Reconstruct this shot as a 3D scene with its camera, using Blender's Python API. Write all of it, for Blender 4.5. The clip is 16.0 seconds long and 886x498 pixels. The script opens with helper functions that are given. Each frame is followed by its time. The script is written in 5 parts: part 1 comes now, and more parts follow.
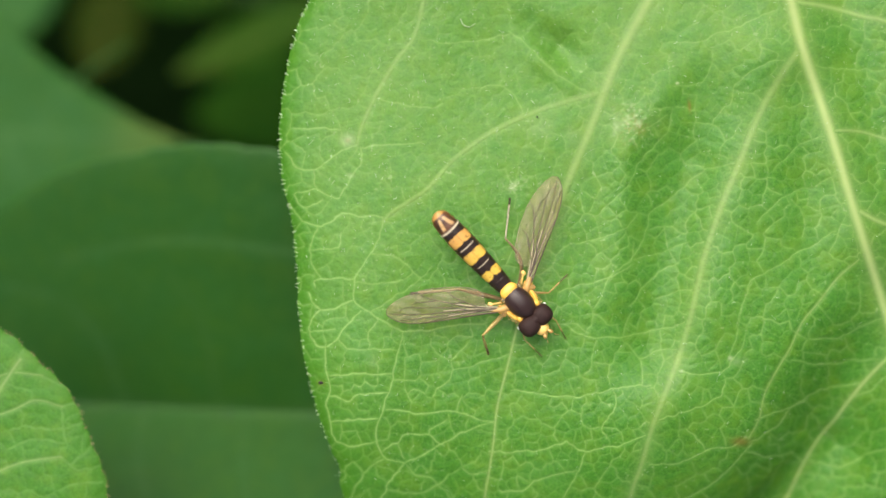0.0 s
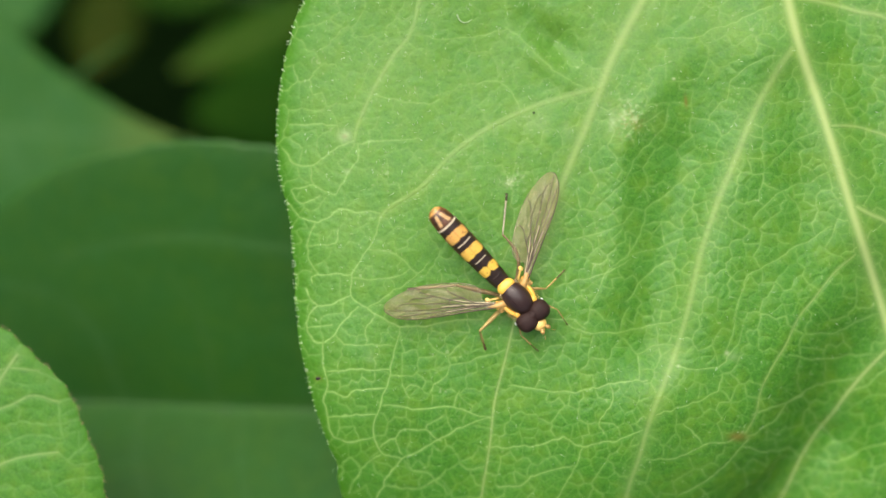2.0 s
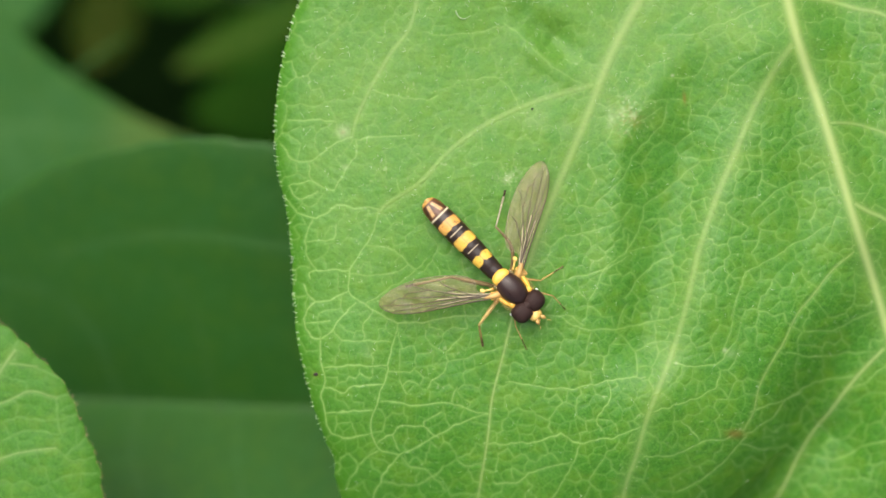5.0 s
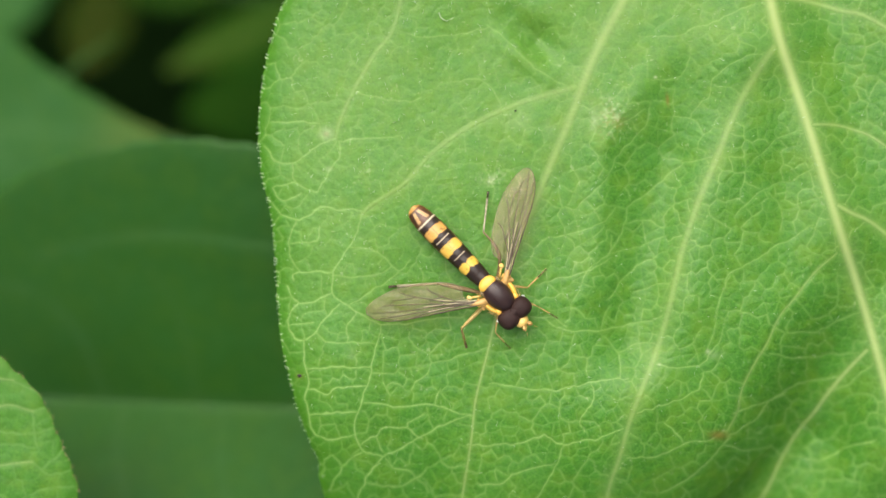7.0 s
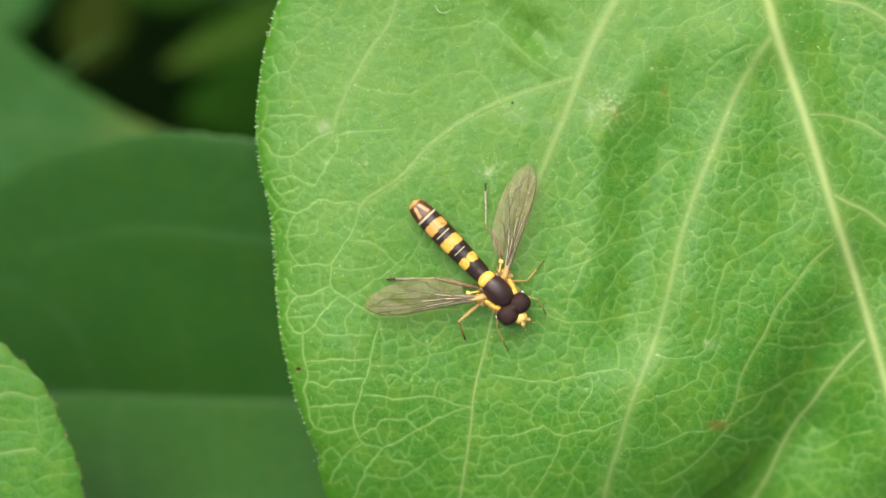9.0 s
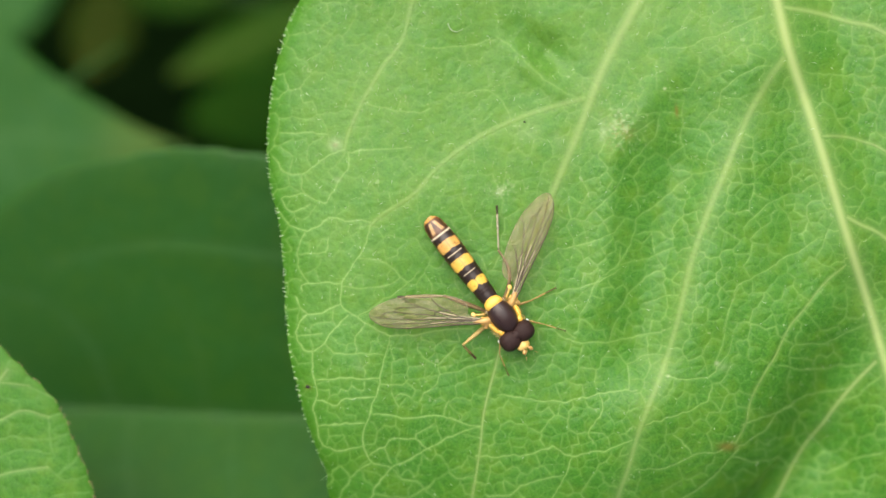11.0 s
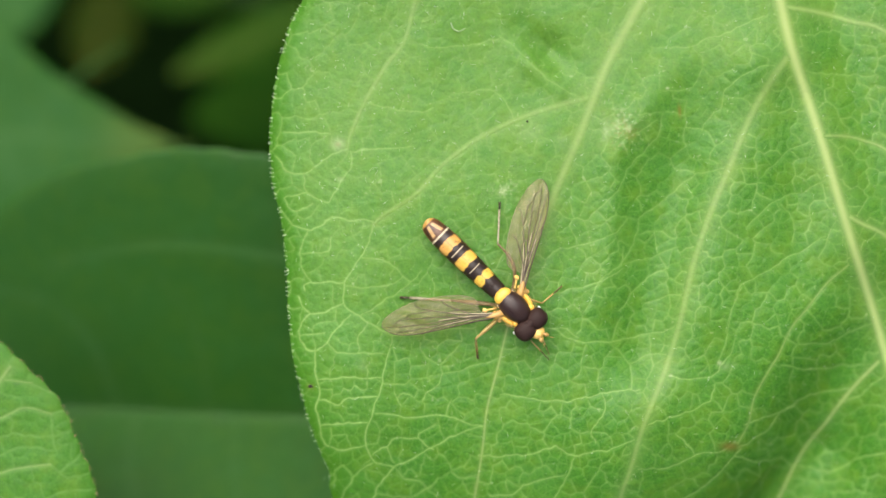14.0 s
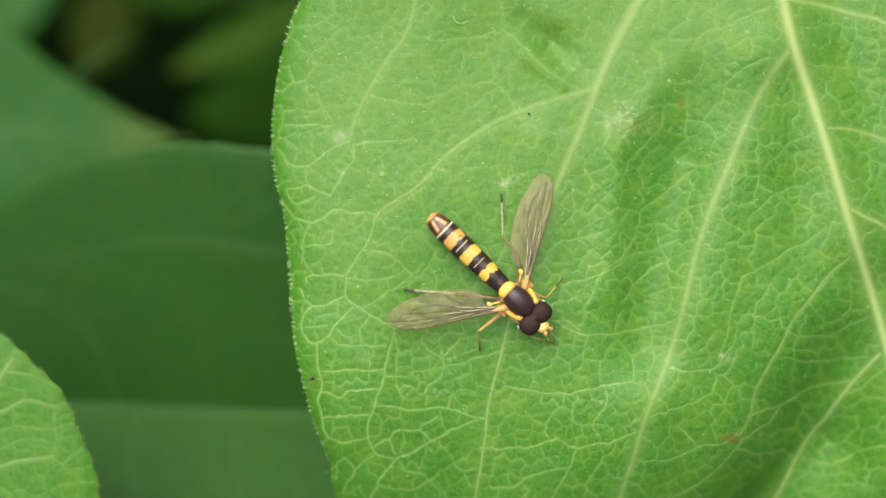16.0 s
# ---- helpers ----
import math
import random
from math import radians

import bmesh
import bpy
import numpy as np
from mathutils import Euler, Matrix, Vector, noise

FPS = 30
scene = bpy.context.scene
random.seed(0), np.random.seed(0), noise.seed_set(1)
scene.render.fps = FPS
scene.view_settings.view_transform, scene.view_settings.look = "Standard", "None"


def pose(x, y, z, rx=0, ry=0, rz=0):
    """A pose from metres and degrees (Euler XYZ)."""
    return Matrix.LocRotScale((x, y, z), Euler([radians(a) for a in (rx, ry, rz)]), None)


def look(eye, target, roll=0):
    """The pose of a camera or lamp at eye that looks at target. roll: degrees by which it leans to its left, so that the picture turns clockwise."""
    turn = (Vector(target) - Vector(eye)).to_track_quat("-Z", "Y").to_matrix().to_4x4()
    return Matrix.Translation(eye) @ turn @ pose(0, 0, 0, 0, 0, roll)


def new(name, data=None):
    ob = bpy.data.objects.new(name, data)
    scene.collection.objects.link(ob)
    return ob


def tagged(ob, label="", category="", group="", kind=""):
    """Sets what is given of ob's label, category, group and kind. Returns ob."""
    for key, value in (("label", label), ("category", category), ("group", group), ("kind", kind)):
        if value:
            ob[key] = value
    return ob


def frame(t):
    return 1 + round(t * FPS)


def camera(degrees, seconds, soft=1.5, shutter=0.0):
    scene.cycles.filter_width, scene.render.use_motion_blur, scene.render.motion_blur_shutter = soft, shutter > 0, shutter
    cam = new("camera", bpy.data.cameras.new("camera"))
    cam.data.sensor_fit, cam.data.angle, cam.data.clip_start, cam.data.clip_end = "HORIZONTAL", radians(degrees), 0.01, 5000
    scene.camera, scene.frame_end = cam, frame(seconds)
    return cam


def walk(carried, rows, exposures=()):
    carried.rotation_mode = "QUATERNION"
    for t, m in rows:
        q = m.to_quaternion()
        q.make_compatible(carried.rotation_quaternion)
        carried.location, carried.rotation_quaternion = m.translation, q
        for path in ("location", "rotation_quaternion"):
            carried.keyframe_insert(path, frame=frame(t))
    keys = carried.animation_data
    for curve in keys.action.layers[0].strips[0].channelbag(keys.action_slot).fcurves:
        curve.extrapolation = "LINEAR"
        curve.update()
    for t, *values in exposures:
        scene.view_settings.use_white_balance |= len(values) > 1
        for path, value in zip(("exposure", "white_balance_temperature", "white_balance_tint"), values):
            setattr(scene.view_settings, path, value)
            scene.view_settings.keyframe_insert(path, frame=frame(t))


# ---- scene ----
MM = 0.001  # the place is drawn up in millimetres

# ---- camera ----
cam = camera(34, 16.0, soft=1.5)
cam.data.dof.use_dof = True
cam.data.dof.focus_distance = 84.0 * MM
cam.data.dof.aperture_fstop = 14.0


def eye(x, y, z, rx, ry, rz):
    return pose(x * MM, y * MM, z * MM, rx, ry, rz)


walk(cam, [
    (0, eye(-0.002, -0.000, 84.995, 0.007, -0.001, -0.059)),
    (0.5, eye(0.007, 0.027, 85.019, -0.014, 0.002, -0.029)),
    (1, eye(0.061, -0.005, 85.041, 0.002, 0.011, -0.032)),
    (1.5, eye(0.135, -0.135, 85.030, -0.013, -0.008, -0.084)),
    (2, eye(0.153, -0.237, 85.113, -0.006, -0.016, -0.154)),
    (2.5, eye(0.185, -0.322, 84.993, -0.004, -0.014, -0.136)),
    (3, eye(0.269, -0.333, 85.020, -0.006, 0.014, -0.082)),
    (3.5, eye(0.249, -0.383, 85.095, -0.001, 0.012, -0.120)),
    (4, eye(0.198, -0.426, 85.036, 0.030, 0.019, -0.113)),
    (6.3, eye(0.880, -0.581, 85.121, 0.005, -0.005, 0.173)),
    (6.5, eye(1.015, -0.451, 85.202, -0.014, -0.004, 0.154)),
    (7, eye(1.312, -0.363, 85.136, -0.007, 0.025, -0.019)),
    (7.5, eye(1.596, -0.421, 85.667, -0.039, 0.020, -0.788)),
    (8, eye(1.762, -0.941, 85.487, -0.019, -0.008, -0.872)),
    (8.5, eye(1.878, -1.289, 85.673, -0.029, 0.004, -0.259)),
    (9, eye(1.419, -0.838, 85.347, -0.001, 0.016, -0.357)),
    (9.2, eye(1.005, -0.533, 85.273, -0.020, -0.015, -0.550)),
    (11.5, eye(0.748, 0.325, 85.061, 0.012, 0.004, 0.145)),
    (12, eye(0.734, 0.375, 85.101, 0.016, -0.005, 0.119)),
    (12.5, eye(0.799, 0.274, 85.061, 0.011, 0.005, 0.145)),
    (13, eye(0.823, 0.219, 85.029, 0.016, 0.004, 0.210)),
    (13.5, eye(0.751, 0.244, 85.077, 0.012, -0.032, 0.036)),
    (14, eye(0.630, 0.255, 85.061, 0.000, 0.022, 0.101)),
    (14.5, eye(0.595, 0.061, 85.078, 0.026, 0.005, 0.204)),
    (15, eye(0.415, -0.119, 85.204, 0.011, -0.015, 0.143)),
    (15.5, eye(0.410, -0.161, 85.135, 0.004, 0.002, 0.101)),
    (16, eye(0.450, -0.216, 85.162, 0.019, -0.023, 0.087)),
])

# ---- light: overcast sky, brightest high up beyond the leaf's base ----
world = bpy.data.worlds.new("overcast_sky")
scene.world = world
world.use_nodes = True
wn = world.node_tree.nodes
sky = wn.new("ShaderNodeTexSky")
sky.sky_type = "NISHITA"
sky.sun_disc = False
sky.sun_elevation = radians(57)
sky.sun_rotation = radians(-25)
sky.dust_density = 6.0
sky.ozone_density = 0.6
wn["Background"].inputs["Strength"].default_value = 0.06
world.node_tree.links.new(sky.outputs[0], wn["Background"].inputs["Color"])

sun_data = bpy.data.lights.new("sun", "SUN")
sun_data.energy = 1.5
sun_data.angle = radians(70)
sun_data.color = (1.0, 0.97, 0.92)
sun = new("sun", sun_data)
sun.matrix_world = look((-0.22, 0.48, 0.95), (0, 0, 0))
scene.view_settings.exposure = 1.63


# ---- materials ----
def material(name):
    m = bpy.data.materials.new(name)
    m.use_nodes = True
    m.node_tree.nodes.clear()
    return m, m.node_tree.nodes, m.node_tree.links


def node(nodes, kind, **values):
    n = nodes.new(kind)
    for key, value in values.items():
        n.inputs[key.replace("_", " ")].default_value = value
    return n


def mix_colour(nodes, links, fac, a, b):
    n = nodes.new("ShaderNodeMix")
    n.data_type = "RGBA"
    for socket, value in ((n.inputs[0], fac), (n.inputs[6], a), (n.inputs[7], b)):
        if isinstance(value, (tuple, float, int)):
            socket.default_value = (*value, 1) if isinstance(value, tuple) else value
        else:
            links.new(value, socket)
    return n.outputs[2]


def ranged(nodes, links, value, lo, hi, to_lo=0.0, to_hi=1.0):
    n = nodes.new("ShaderNodeMapRange")
    links.new(value, n.inputs[0])
    for k, v in enumerate((lo, hi, to_lo, to_hi)):
        n.inputs[k + 1].default_value = v
    return n.outputs[0]


def attribute(nodes, name):
    n = nodes.new("ShaderNodeAttribute")
    n.attribute_name = name
    return n.outputs["Fac"]


def grain(nodes, links, scale, detail=3.0, rough=0.55):
    """Noise at a real size, in the thing's own space."""
    co = nodes.new("ShaderNodeTexCoord")
    n = node(nodes, "ShaderNodeTexNoise", Scale=scale, Detail=detail, Roughness=rough)
    links.new(co.outputs["Object"], n.inputs["Vector"])
    return n.outputs["Fac"]


def leaf_material(name, dark, light, vein, rough=0.5, gloss=0.3, through_light=0.2, relief=0.3, veins=0.75, spoil=(0.19, 0.15, 0.02)):
    m, nodes, links = material(name)
    out = nodes.new("ShaderNodeOutputMaterial")
    big = grain(nodes, links, 170.0, 3.0)
    fine = grain(nodes, links, 2600.0, 4.0, 0.65)
    col = mix_colour(nodes, links, ranged(nodes, links, big, 0.3, 0.7, 0.0, 0.6), dark, light)
    # pale: sheen of the upper blade put into the base colour, with mottling
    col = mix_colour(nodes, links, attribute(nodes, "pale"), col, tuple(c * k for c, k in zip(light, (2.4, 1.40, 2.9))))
    speck = mix_colour(nodes, links, ranged(nodes, links, fine, 0.35, 0.75), tuple(0.78 * c for c in dark), tuple(1.12 * c for c in light))
    col = mix_colour(nodes, links, 0.5, col, speck)
    blotch = grain(nodes, links, 900.0, 2.0)
    col = mix_colour(nodes, links, ranged(nodes, links, blotch, 0.48, 0.72, 0.0, 0.5), col, tuple(c * k for c, k in zip(light, (1.9, 1.15, 0.8))))
    cool = grain(nodes, links, 520.0, 3.0)
    col = mix_colour(nodes, links, ranged(nodes, links, cool, 0.50, 0.70, 0.0, 0.6), col, tuple(c * k for c, k in zip(light, (0.90, 0.96, 1.55))))
    col = mix_colour(nodes, links, ranged(nodes, links, cool, 0.48, 0.30, 0.0, 0.5), col, tuple(c * k for c, k in zip(light, (1.65, 1.08, 0.8))))
    dust = grain(nodes, links, 7500.0, 2.0, 0.7)
    col = mix_colour(nodes, links, ranged(nodes, links, dust, 0.45, 0.75, 0.0, 0.6), col, tuple(c * k for c, k in zip(light, (1.6, 1.3, 1.6))))
    col = mix_colour(nodes, links, ranged(nodes, links, dust, 0.45, 0.2, 0.0, 0.55), col, tuple(0.7 * c for c in dark))
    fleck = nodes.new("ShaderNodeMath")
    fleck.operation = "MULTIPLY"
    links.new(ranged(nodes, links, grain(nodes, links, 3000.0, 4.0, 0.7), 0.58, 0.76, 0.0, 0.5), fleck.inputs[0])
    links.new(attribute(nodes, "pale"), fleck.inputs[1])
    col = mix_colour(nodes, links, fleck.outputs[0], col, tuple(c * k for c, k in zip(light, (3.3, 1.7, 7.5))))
    col = mix_colour(nodes, links, attribute(nodes, "margin"), col, tuple(c * k for c, k in zip(light, (0.74, 0.84, 0.34))))
    net = nodes.new("ShaderNodeMath")
    net.operation = "MULTIPLY"
    links.new(attribute(nodes, "net"), net.inputs[0])
    net.inputs[1].default_value = veins
    col = mix_colour(nodes, links, net.outputs[0], col, vein)
    rib = tuple(c * k for c, k in zip(vein, (1.66, 1.22, 1.70)))
    col = mix_colour(nodes, links, attribute(nodes, "rib"), col, rib)
    col = mix_colour(nodes, links, attribute(nodes, "stain"), col, spoil)
    col = mix_colour(nodes, links, attribute(nodes, "scar"), col, (0.44, 0.53, 0.27))
    bsdf = node(nodes, "ShaderNodeBsdfPrincipled", Roughness=rough)
    bsdf.inputs["Specular IOR Level"].default_value = gloss
    links.new(col, bsdf.inputs["Base Color"])
    links.new(ranged(nodes, links, fine, 0.2, 0.8, rough - 0.06, rough + 0.14), bsdf.inputs["Roughness"])
    bump = node(nodes, "ShaderNodeBump", Strength=relief, Distance=0.00012)
    links.new(fine, bump.inputs["Height"])
    links.new(bump.outputs[0], bsdf.inputs["Normal"])
    trans = nodes.new("ShaderNodeBsdfTranslucent")
    links.new(col, trans.inputs["Color"])
    both = nodes.new("ShaderNodeMixShader")
    both.inputs[0].default_value = through_light
    links.new(bsdf.outputs[0], both.inputs[1])
    links.new(trans.outputs[0], both.inputs[2])
    links.new(both.outputs[0], out.inputs[0])
    return m


def plain_material(name, a, b, scale, rough=0.5, gloss=0.5, relief=0.2, metal=0.0, coat=0.0, stretch=None):
    """Two tones mingled by grain, with fine relief."""
    m, nodes, links = material(name)
    out = nodes.new("ShaderNodeOutputMaterial")
    fine = grain(nodes, links, scale, 4.0, 0.6)
    wide = grain(nodes, links, scale * 0.12, 2.0)
    col = mix_colour(nodes, links, ranged(nodes, links, fine, 0.3, 0.7), a, b)
    col = mix_colour(nodes, links, ranged(nodes, links, wide, 0.35, 0.75, 0.0, 0.5), col, tuple(0.7 * c for c in a))
    bsdf = node(nodes, "ShaderNodeBsdfPrincipled", Roughness=rough, Metallic=metal)
    bsdf.inputs["Specular IOR Level"].default_value = gloss
    bsdf.inputs["Coat Weight"].default_value = coat
    links.new(col, bsdf.inputs["Base Color"])
    bump = node(nodes, "ShaderNodeBump", Strength=relief, Distance=0.25 / scale)
    links.new(fine, bump.inputs["Height"])
    links.new(bump.outputs[0], bsdf.inputs["Normal"])
    links.new(bsdf.outputs[0], out.inputs[0])
    return m


def leg_material(name, a, b, clear=0.3):
    """Thin horny skin that lets some light through."""
    m = plain_material(name, a, b, 6000.0, 0.4, 0.5)
    nodes, links = m.node_tree.nodes, m.node_tree.links
    out = nodes["Material Output"]
    skin = out.inputs[0].links[0].from_socket
    glass = nodes.new("ShaderNodeBsdfTransparent")
    glass.inputs[0].default_value = (0.95, 0.88, 0.6, 1)
    both = nodes.new("ShaderNodeMixShader")
    both.inputs[0].default_value = clear
    links.new(skin, both.inputs[1])
    links.new(glass.outputs[0], both.inputs[2])
    links.new(both.outputs[0], out.inputs[0])
    return m


def banded_material(name):
    """Abdomen cuticle: shining black with orange to yellow markings, a cream seam, painted seam glints and a brown
    tail.
    """
    m, nodes, links = material(name)
    out = nodes.new("ShaderNodeOutputMaterial")
    fine = grain(nodes, links, 9000.0, 4.0)
    wide = grain(nodes, links, 1400.0, 2.0)
    black = mix_colour(nodes, links, fine, (0.012, 0.007, 0.004), (0.030, 0.016, 0.009))
    amber = mix_colour(nodes, links, attribute(nodes, "warm"), (0.66, 0.43, 0.06), (0.56, 0.30, 0.075))
    amber = mix_colour(nodes, links, ranged(nodes, links, wide, 0.3, 0.8, 0.0, 0.28), amber, (0.38, 0.15, 0.018))
    amber = mix_colour(nodes, links, ranged(nodes, links, grain(nodes, links, 16000.0, 3.0, 0.7), 0.5, 0.75, 0.0, 0.35), amber, (0.26, 0.10, 0.015))
    brown = mix_colour(nodes, links, ranged(nodes, links, wide, 0.3, 0.7), (0.030, 0.012, 0.006), (0.11, 0.042, 0.016))
    col = mix_colour(nodes, links, attribute(nodes, "band"), black, amber)
    col = mix_colour(nodes, links, attribute(nodes, "tail"), col, brown)
    col = mix_colour(nodes, links, attribute(nodes, "seam_glint"), col, (0.72, 0.60, 0.40))
    bsdf = node(nodes, "ShaderNodeBsdfPrincipled", Roughness=0.3)
    bsdf.inputs["Specular IOR Level"].default_value = 0.42
    links.new(col, bsdf.inputs["Base Color"])
    bump = node(nodes, "ShaderNodeBump", Strength=0.25, Distance=0.00003)
    links.new(fine, bump.inputs["Height"])
    links.new(bump.outputs[0], bsdf.inputs["Normal"])
    links.new(bsdf.outputs[0], out.inputs[0])
    return m


def thorax_material(name):
    """Dark bronze cuticle with faint dull lengthwise streaks and fine punctures."""
    m, nodes, links = material(name)
    out = nodes.new("ShaderNodeOutputMaterial")
    co = nodes.new("ShaderNodeTexCoord")
    along = nodes.new("ShaderNodeMapping")
    along.inputs["Scale"].default_value = (0.12, 1.0, 0.3)
    links.new(co.outputs["Object"], along.inputs["Vector"])
    streak = node(nodes, "ShaderNodeTexNoise", Scale=2600.0, Detail=3.0, Roughness=0.5)
    links.new(along.outputs[0], streak.inputs["Vector"])
    pits = grain(nodes, links, 14000.0, 3.0, 0.6)
    col = mix_colour(nodes, links, pits, (0.016, 0.008, 0.007), (0.032, 0.016, 0.012))
    col = mix_colour(nodes, links, ranged(nodes, links, streak.outputs["Fac"], 0.45, 0.7, 0.0, 0.7), col, (0.046, 0.024, 0.017))
    bsdf = node(nodes, "ShaderNodeBsdfPrincipled", Roughness=0.32)
    bsdf.inputs["Specular IOR Level"].default_value = 0.32
    links.new(col, bsdf.inputs["Base Color"])
    links.new(ranged(nodes, links, streak.outputs["Fac"], 0.3, 0.7, 0.24, 0.46), bsdf.inputs["Roughness"])
    bump = node(nodes, "ShaderNodeBump", Strength=0.3, Distance=0.00003)
    links.new(pits, bump.inputs["Height"])
    links.new(bump.outputs[0], bsdf.inputs["Normal"])
    links.new(bsdf.outputs[0], out.inputs[0])
    return m


def membrane_material(name):
    """Wing skin: clear, faintly smoky and iridescent."""
    m, nodes, links = material(name)
    out = nodes.new("ShaderNodeOutputMaterial")
    wide = grain(nodes, links, 900.0, 3.0)
    co = nodes.new("ShaderNodeTexCoord")
    along = nodes.new("ShaderNodeMapping")
    along.inputs["Scale"].default_value = (0.3, 1.5, 1.0)
    links.new(co.outputs["Object"], along.inputs["Vector"])
    streak = node(nodes, "ShaderNodeTexNoise", Scale=2200.0, Detail=4.0, Roughness=0.62, Distortion=0.8)
    links.new(along.outputs[0], streak.inputs["Vector"])
    streak = streak.outputs["Fac"]
    col = mix_colour(nodes, links, ranged(nodes, links, wide, 0.3, 0.7), (0.20, 0.165, 0.075), (0.36, 0.31, 0.175))
    col = mix_colour(nodes, links, ranged(nodes, links, streak, 0.5, 0.75, 0.0, 0.6), col, (0.52, 0.48, 0.34))
    bsdf = node(nodes, "ShaderNodeBsdfPrincipled", Roughness=0.26)
    bsdf.inputs["Specular IOR Level"].default_value = 0.8
    links.new(col, bsdf.inputs["Base Color"])
    bump = node(nodes, "ShaderNodeBump", Strength=0.3, Distance=0.00004)
    links.new(streak, bump.inputs["Height"])
    links.new(bump.outputs[0], bsdf.inputs["Normal"])
    clear = nodes.new("ShaderNodeBsdfTransparent")
    clear.inputs[0].default_value = (0.93, 0.875, 0.77, 1)
    both = nodes.new("ShaderNodeMixShader")
    links.new(ranged(nodes, links, streak, 0.25, 0.75, 0.07, 0.23), both.inputs[0])
    links.new(clear.outputs[0], both.inputs[1])
    links.new(bsdf.outputs[0], both.inputs[2])
    links.new(both.outputs[0], out.inputs[0])
    return m


LEAF = leaf_material("young_leaf", (0.042, 0.188, 0.0080), (0.073, 0.243, 0.018), (0.26, 0.44, 0.11), veins=0.92, rough=0.40, gloss=0.38, through_light=0.34, relief=0.6)
LEAF_UNDER = leaf_material("leaf_underside", (0.06, 0.16, 0.02), (0.085, 0.20, 0.035), (0.2, 0.3, 0.1), rough=0.6, gloss=0.2, through_light=0.38, veins=0.3)
LEAF_SIDE = leaf_material("young_leaf_side", (0.046, 0.176, 0.009), (0.064, 0.216, 0.016), (0.19, 0.36, 0.09), through_light=0.34, veins=0.42)
LEAF_OLD = leaf_material("old_leaf", (0.0122, 0.064, 0.0048), (0.0170, 0.078, 0.0066), (0.036, 0.112, 0.024), rough=0.46, gloss=0.28, through_light=0.1, veins=0.3)
LEAF_BLUE = leaf_material("bluish_leaf", (0.014, 0.068, 0.009), (0.020, 0.084, 0.013), (0.025, 0.095, 0.018), rough=0.55, gloss=0.10, through_light=0.1, veins=0.3, spoil=(0.085, 0.13, 0.025))
# the next three leaf colours are darkened: deep shade put into the colour
LEAF_DEEP = leaf_material("shade_dark_leaf", (0.0050, 0.026, 0.0020), (0.009, 0.038, 0.0028), (0.010, 0.036, 0.002), rough=0.8, gloss=0.02, through_light=0.05)
LEAF_OLIVE = leaf_material("shade_dark_olive_leaf", (0.008, 0.035, 0.0025), (0.014, 0.046, 0.004), (0.03, 0.065, 0.008), rough=0.8, gloss=0.03, through_light=0.05)
LEAF_DRY = leaf_material("shade_dark_withered_leaf", (0.009, 0.021, 0.002), (0.014, 0.027, 0.003), (0.022, 0.034, 0.005), rough=0.8, gloss=0.02, through_light=0.05)
HAIR = plain_material("leaf_hair", (0.46, 0.58, 0.36), (0.62, 0.72, 0.52), 3000.0, 0.4, 0.5)
HAIR_RUST = plain_material("rusty_hair", (0.25, 0.16, 0.07), (0.45, 0.38, 0.20), 3000.0, 0.5, 0.4)
# soil cut to near black: shade below the leaves is in the colour
SOIL = plain_material("shade_dark_soil", (0.0012, 0.0040, 0.0008), (0.0032, 0.0085, 0.0020), 300.0, 0.95, 0.0, 0.6)
STEM = plain_material("green_stem", (0.012, 0.035, 0.006), (0.02, 0.05, 0.01), 900.0, 0.7, 0.1)
BANDED = banded_material("banded_cuticle")
YELLOW = plain_material("yellow_cuticle", (0.70, 0.42, 0.055), (0.64, 0.34, 0.045), 5000.0, 0.4, 0.5, 0.2)
FACE = plain_material("pale_yellow_face", (0.72, 0.42, 0.07), (0.78, 0.54, 0.18), 6000.0, 0.45, 0.5, 0.2)
THORAX = thorax_material("streaked_bronze_cuticle")
EYE = plain_material("brown_eye", (0.022, 0.011, 0.009), (0.036, 0.018, 0.014), 12000.0, 0.6, 0.16, 0.5)
AMBER = plain_material("amber_leg", (0.36, 0.20, 0.045), (0.50, 0.30, 0.09), 6000.0, 0.4, 0.5)
TARSUS = leg_material("dusky_leg", (0.045, 0.033, 0.018), (0.11, 0.08, 0.04), 0.35)
TARSUS_PALE = leg_material("tawny_foot", (0.13, 0.09, 0.035), (0.24, 0.17, 0.075), 0.45)
LEG = leg_material("honey_leg", (0.40, 0.26, 0.07), (0.52, 0.36, 0.12), 0.35)
SHIN_DARK = leg_material("brown_leg", (0.20, 0.14, 0.05), (0.36, 0.25, 0.10), 0.5)
SHIN_HIND = plain_material("grey_straw_leg", (0.16, 0.14, 0.08), (0.40, 0.37, 0.24), 6000.0, 0.45, 0.4)
WING = membrane_material("wing_membrane")
WING_VEIN = plain_material("wing_vein", (0.028, 0.019, 0.009), (0.085, 0.056, 0.026), 5000.0, 0.45, 0.4)
WING_RIM = plain_material("wing_rim", (0.13, 0.11, 0.06), (0.24, 0.21, 0.13), 5000.0, 0.4, 0.5)
WING_STEM = plain_material("pale_wing_vein", (0.32, 0.28, 0.15), (0.44, 0.39, 0.23), 5000.0, 0.35, 0.5)
FACE_LEG = leg_material("straw_leg", (0.50, 0.35, 0.10), (0.62, 0.46, 0.17), 0.3)
CHEEK = plain_material("silvery_hair", (0.70, 0.72, 0.62), (0.80, 0.82, 0.75), 8000.0, 0.5, 0.4)
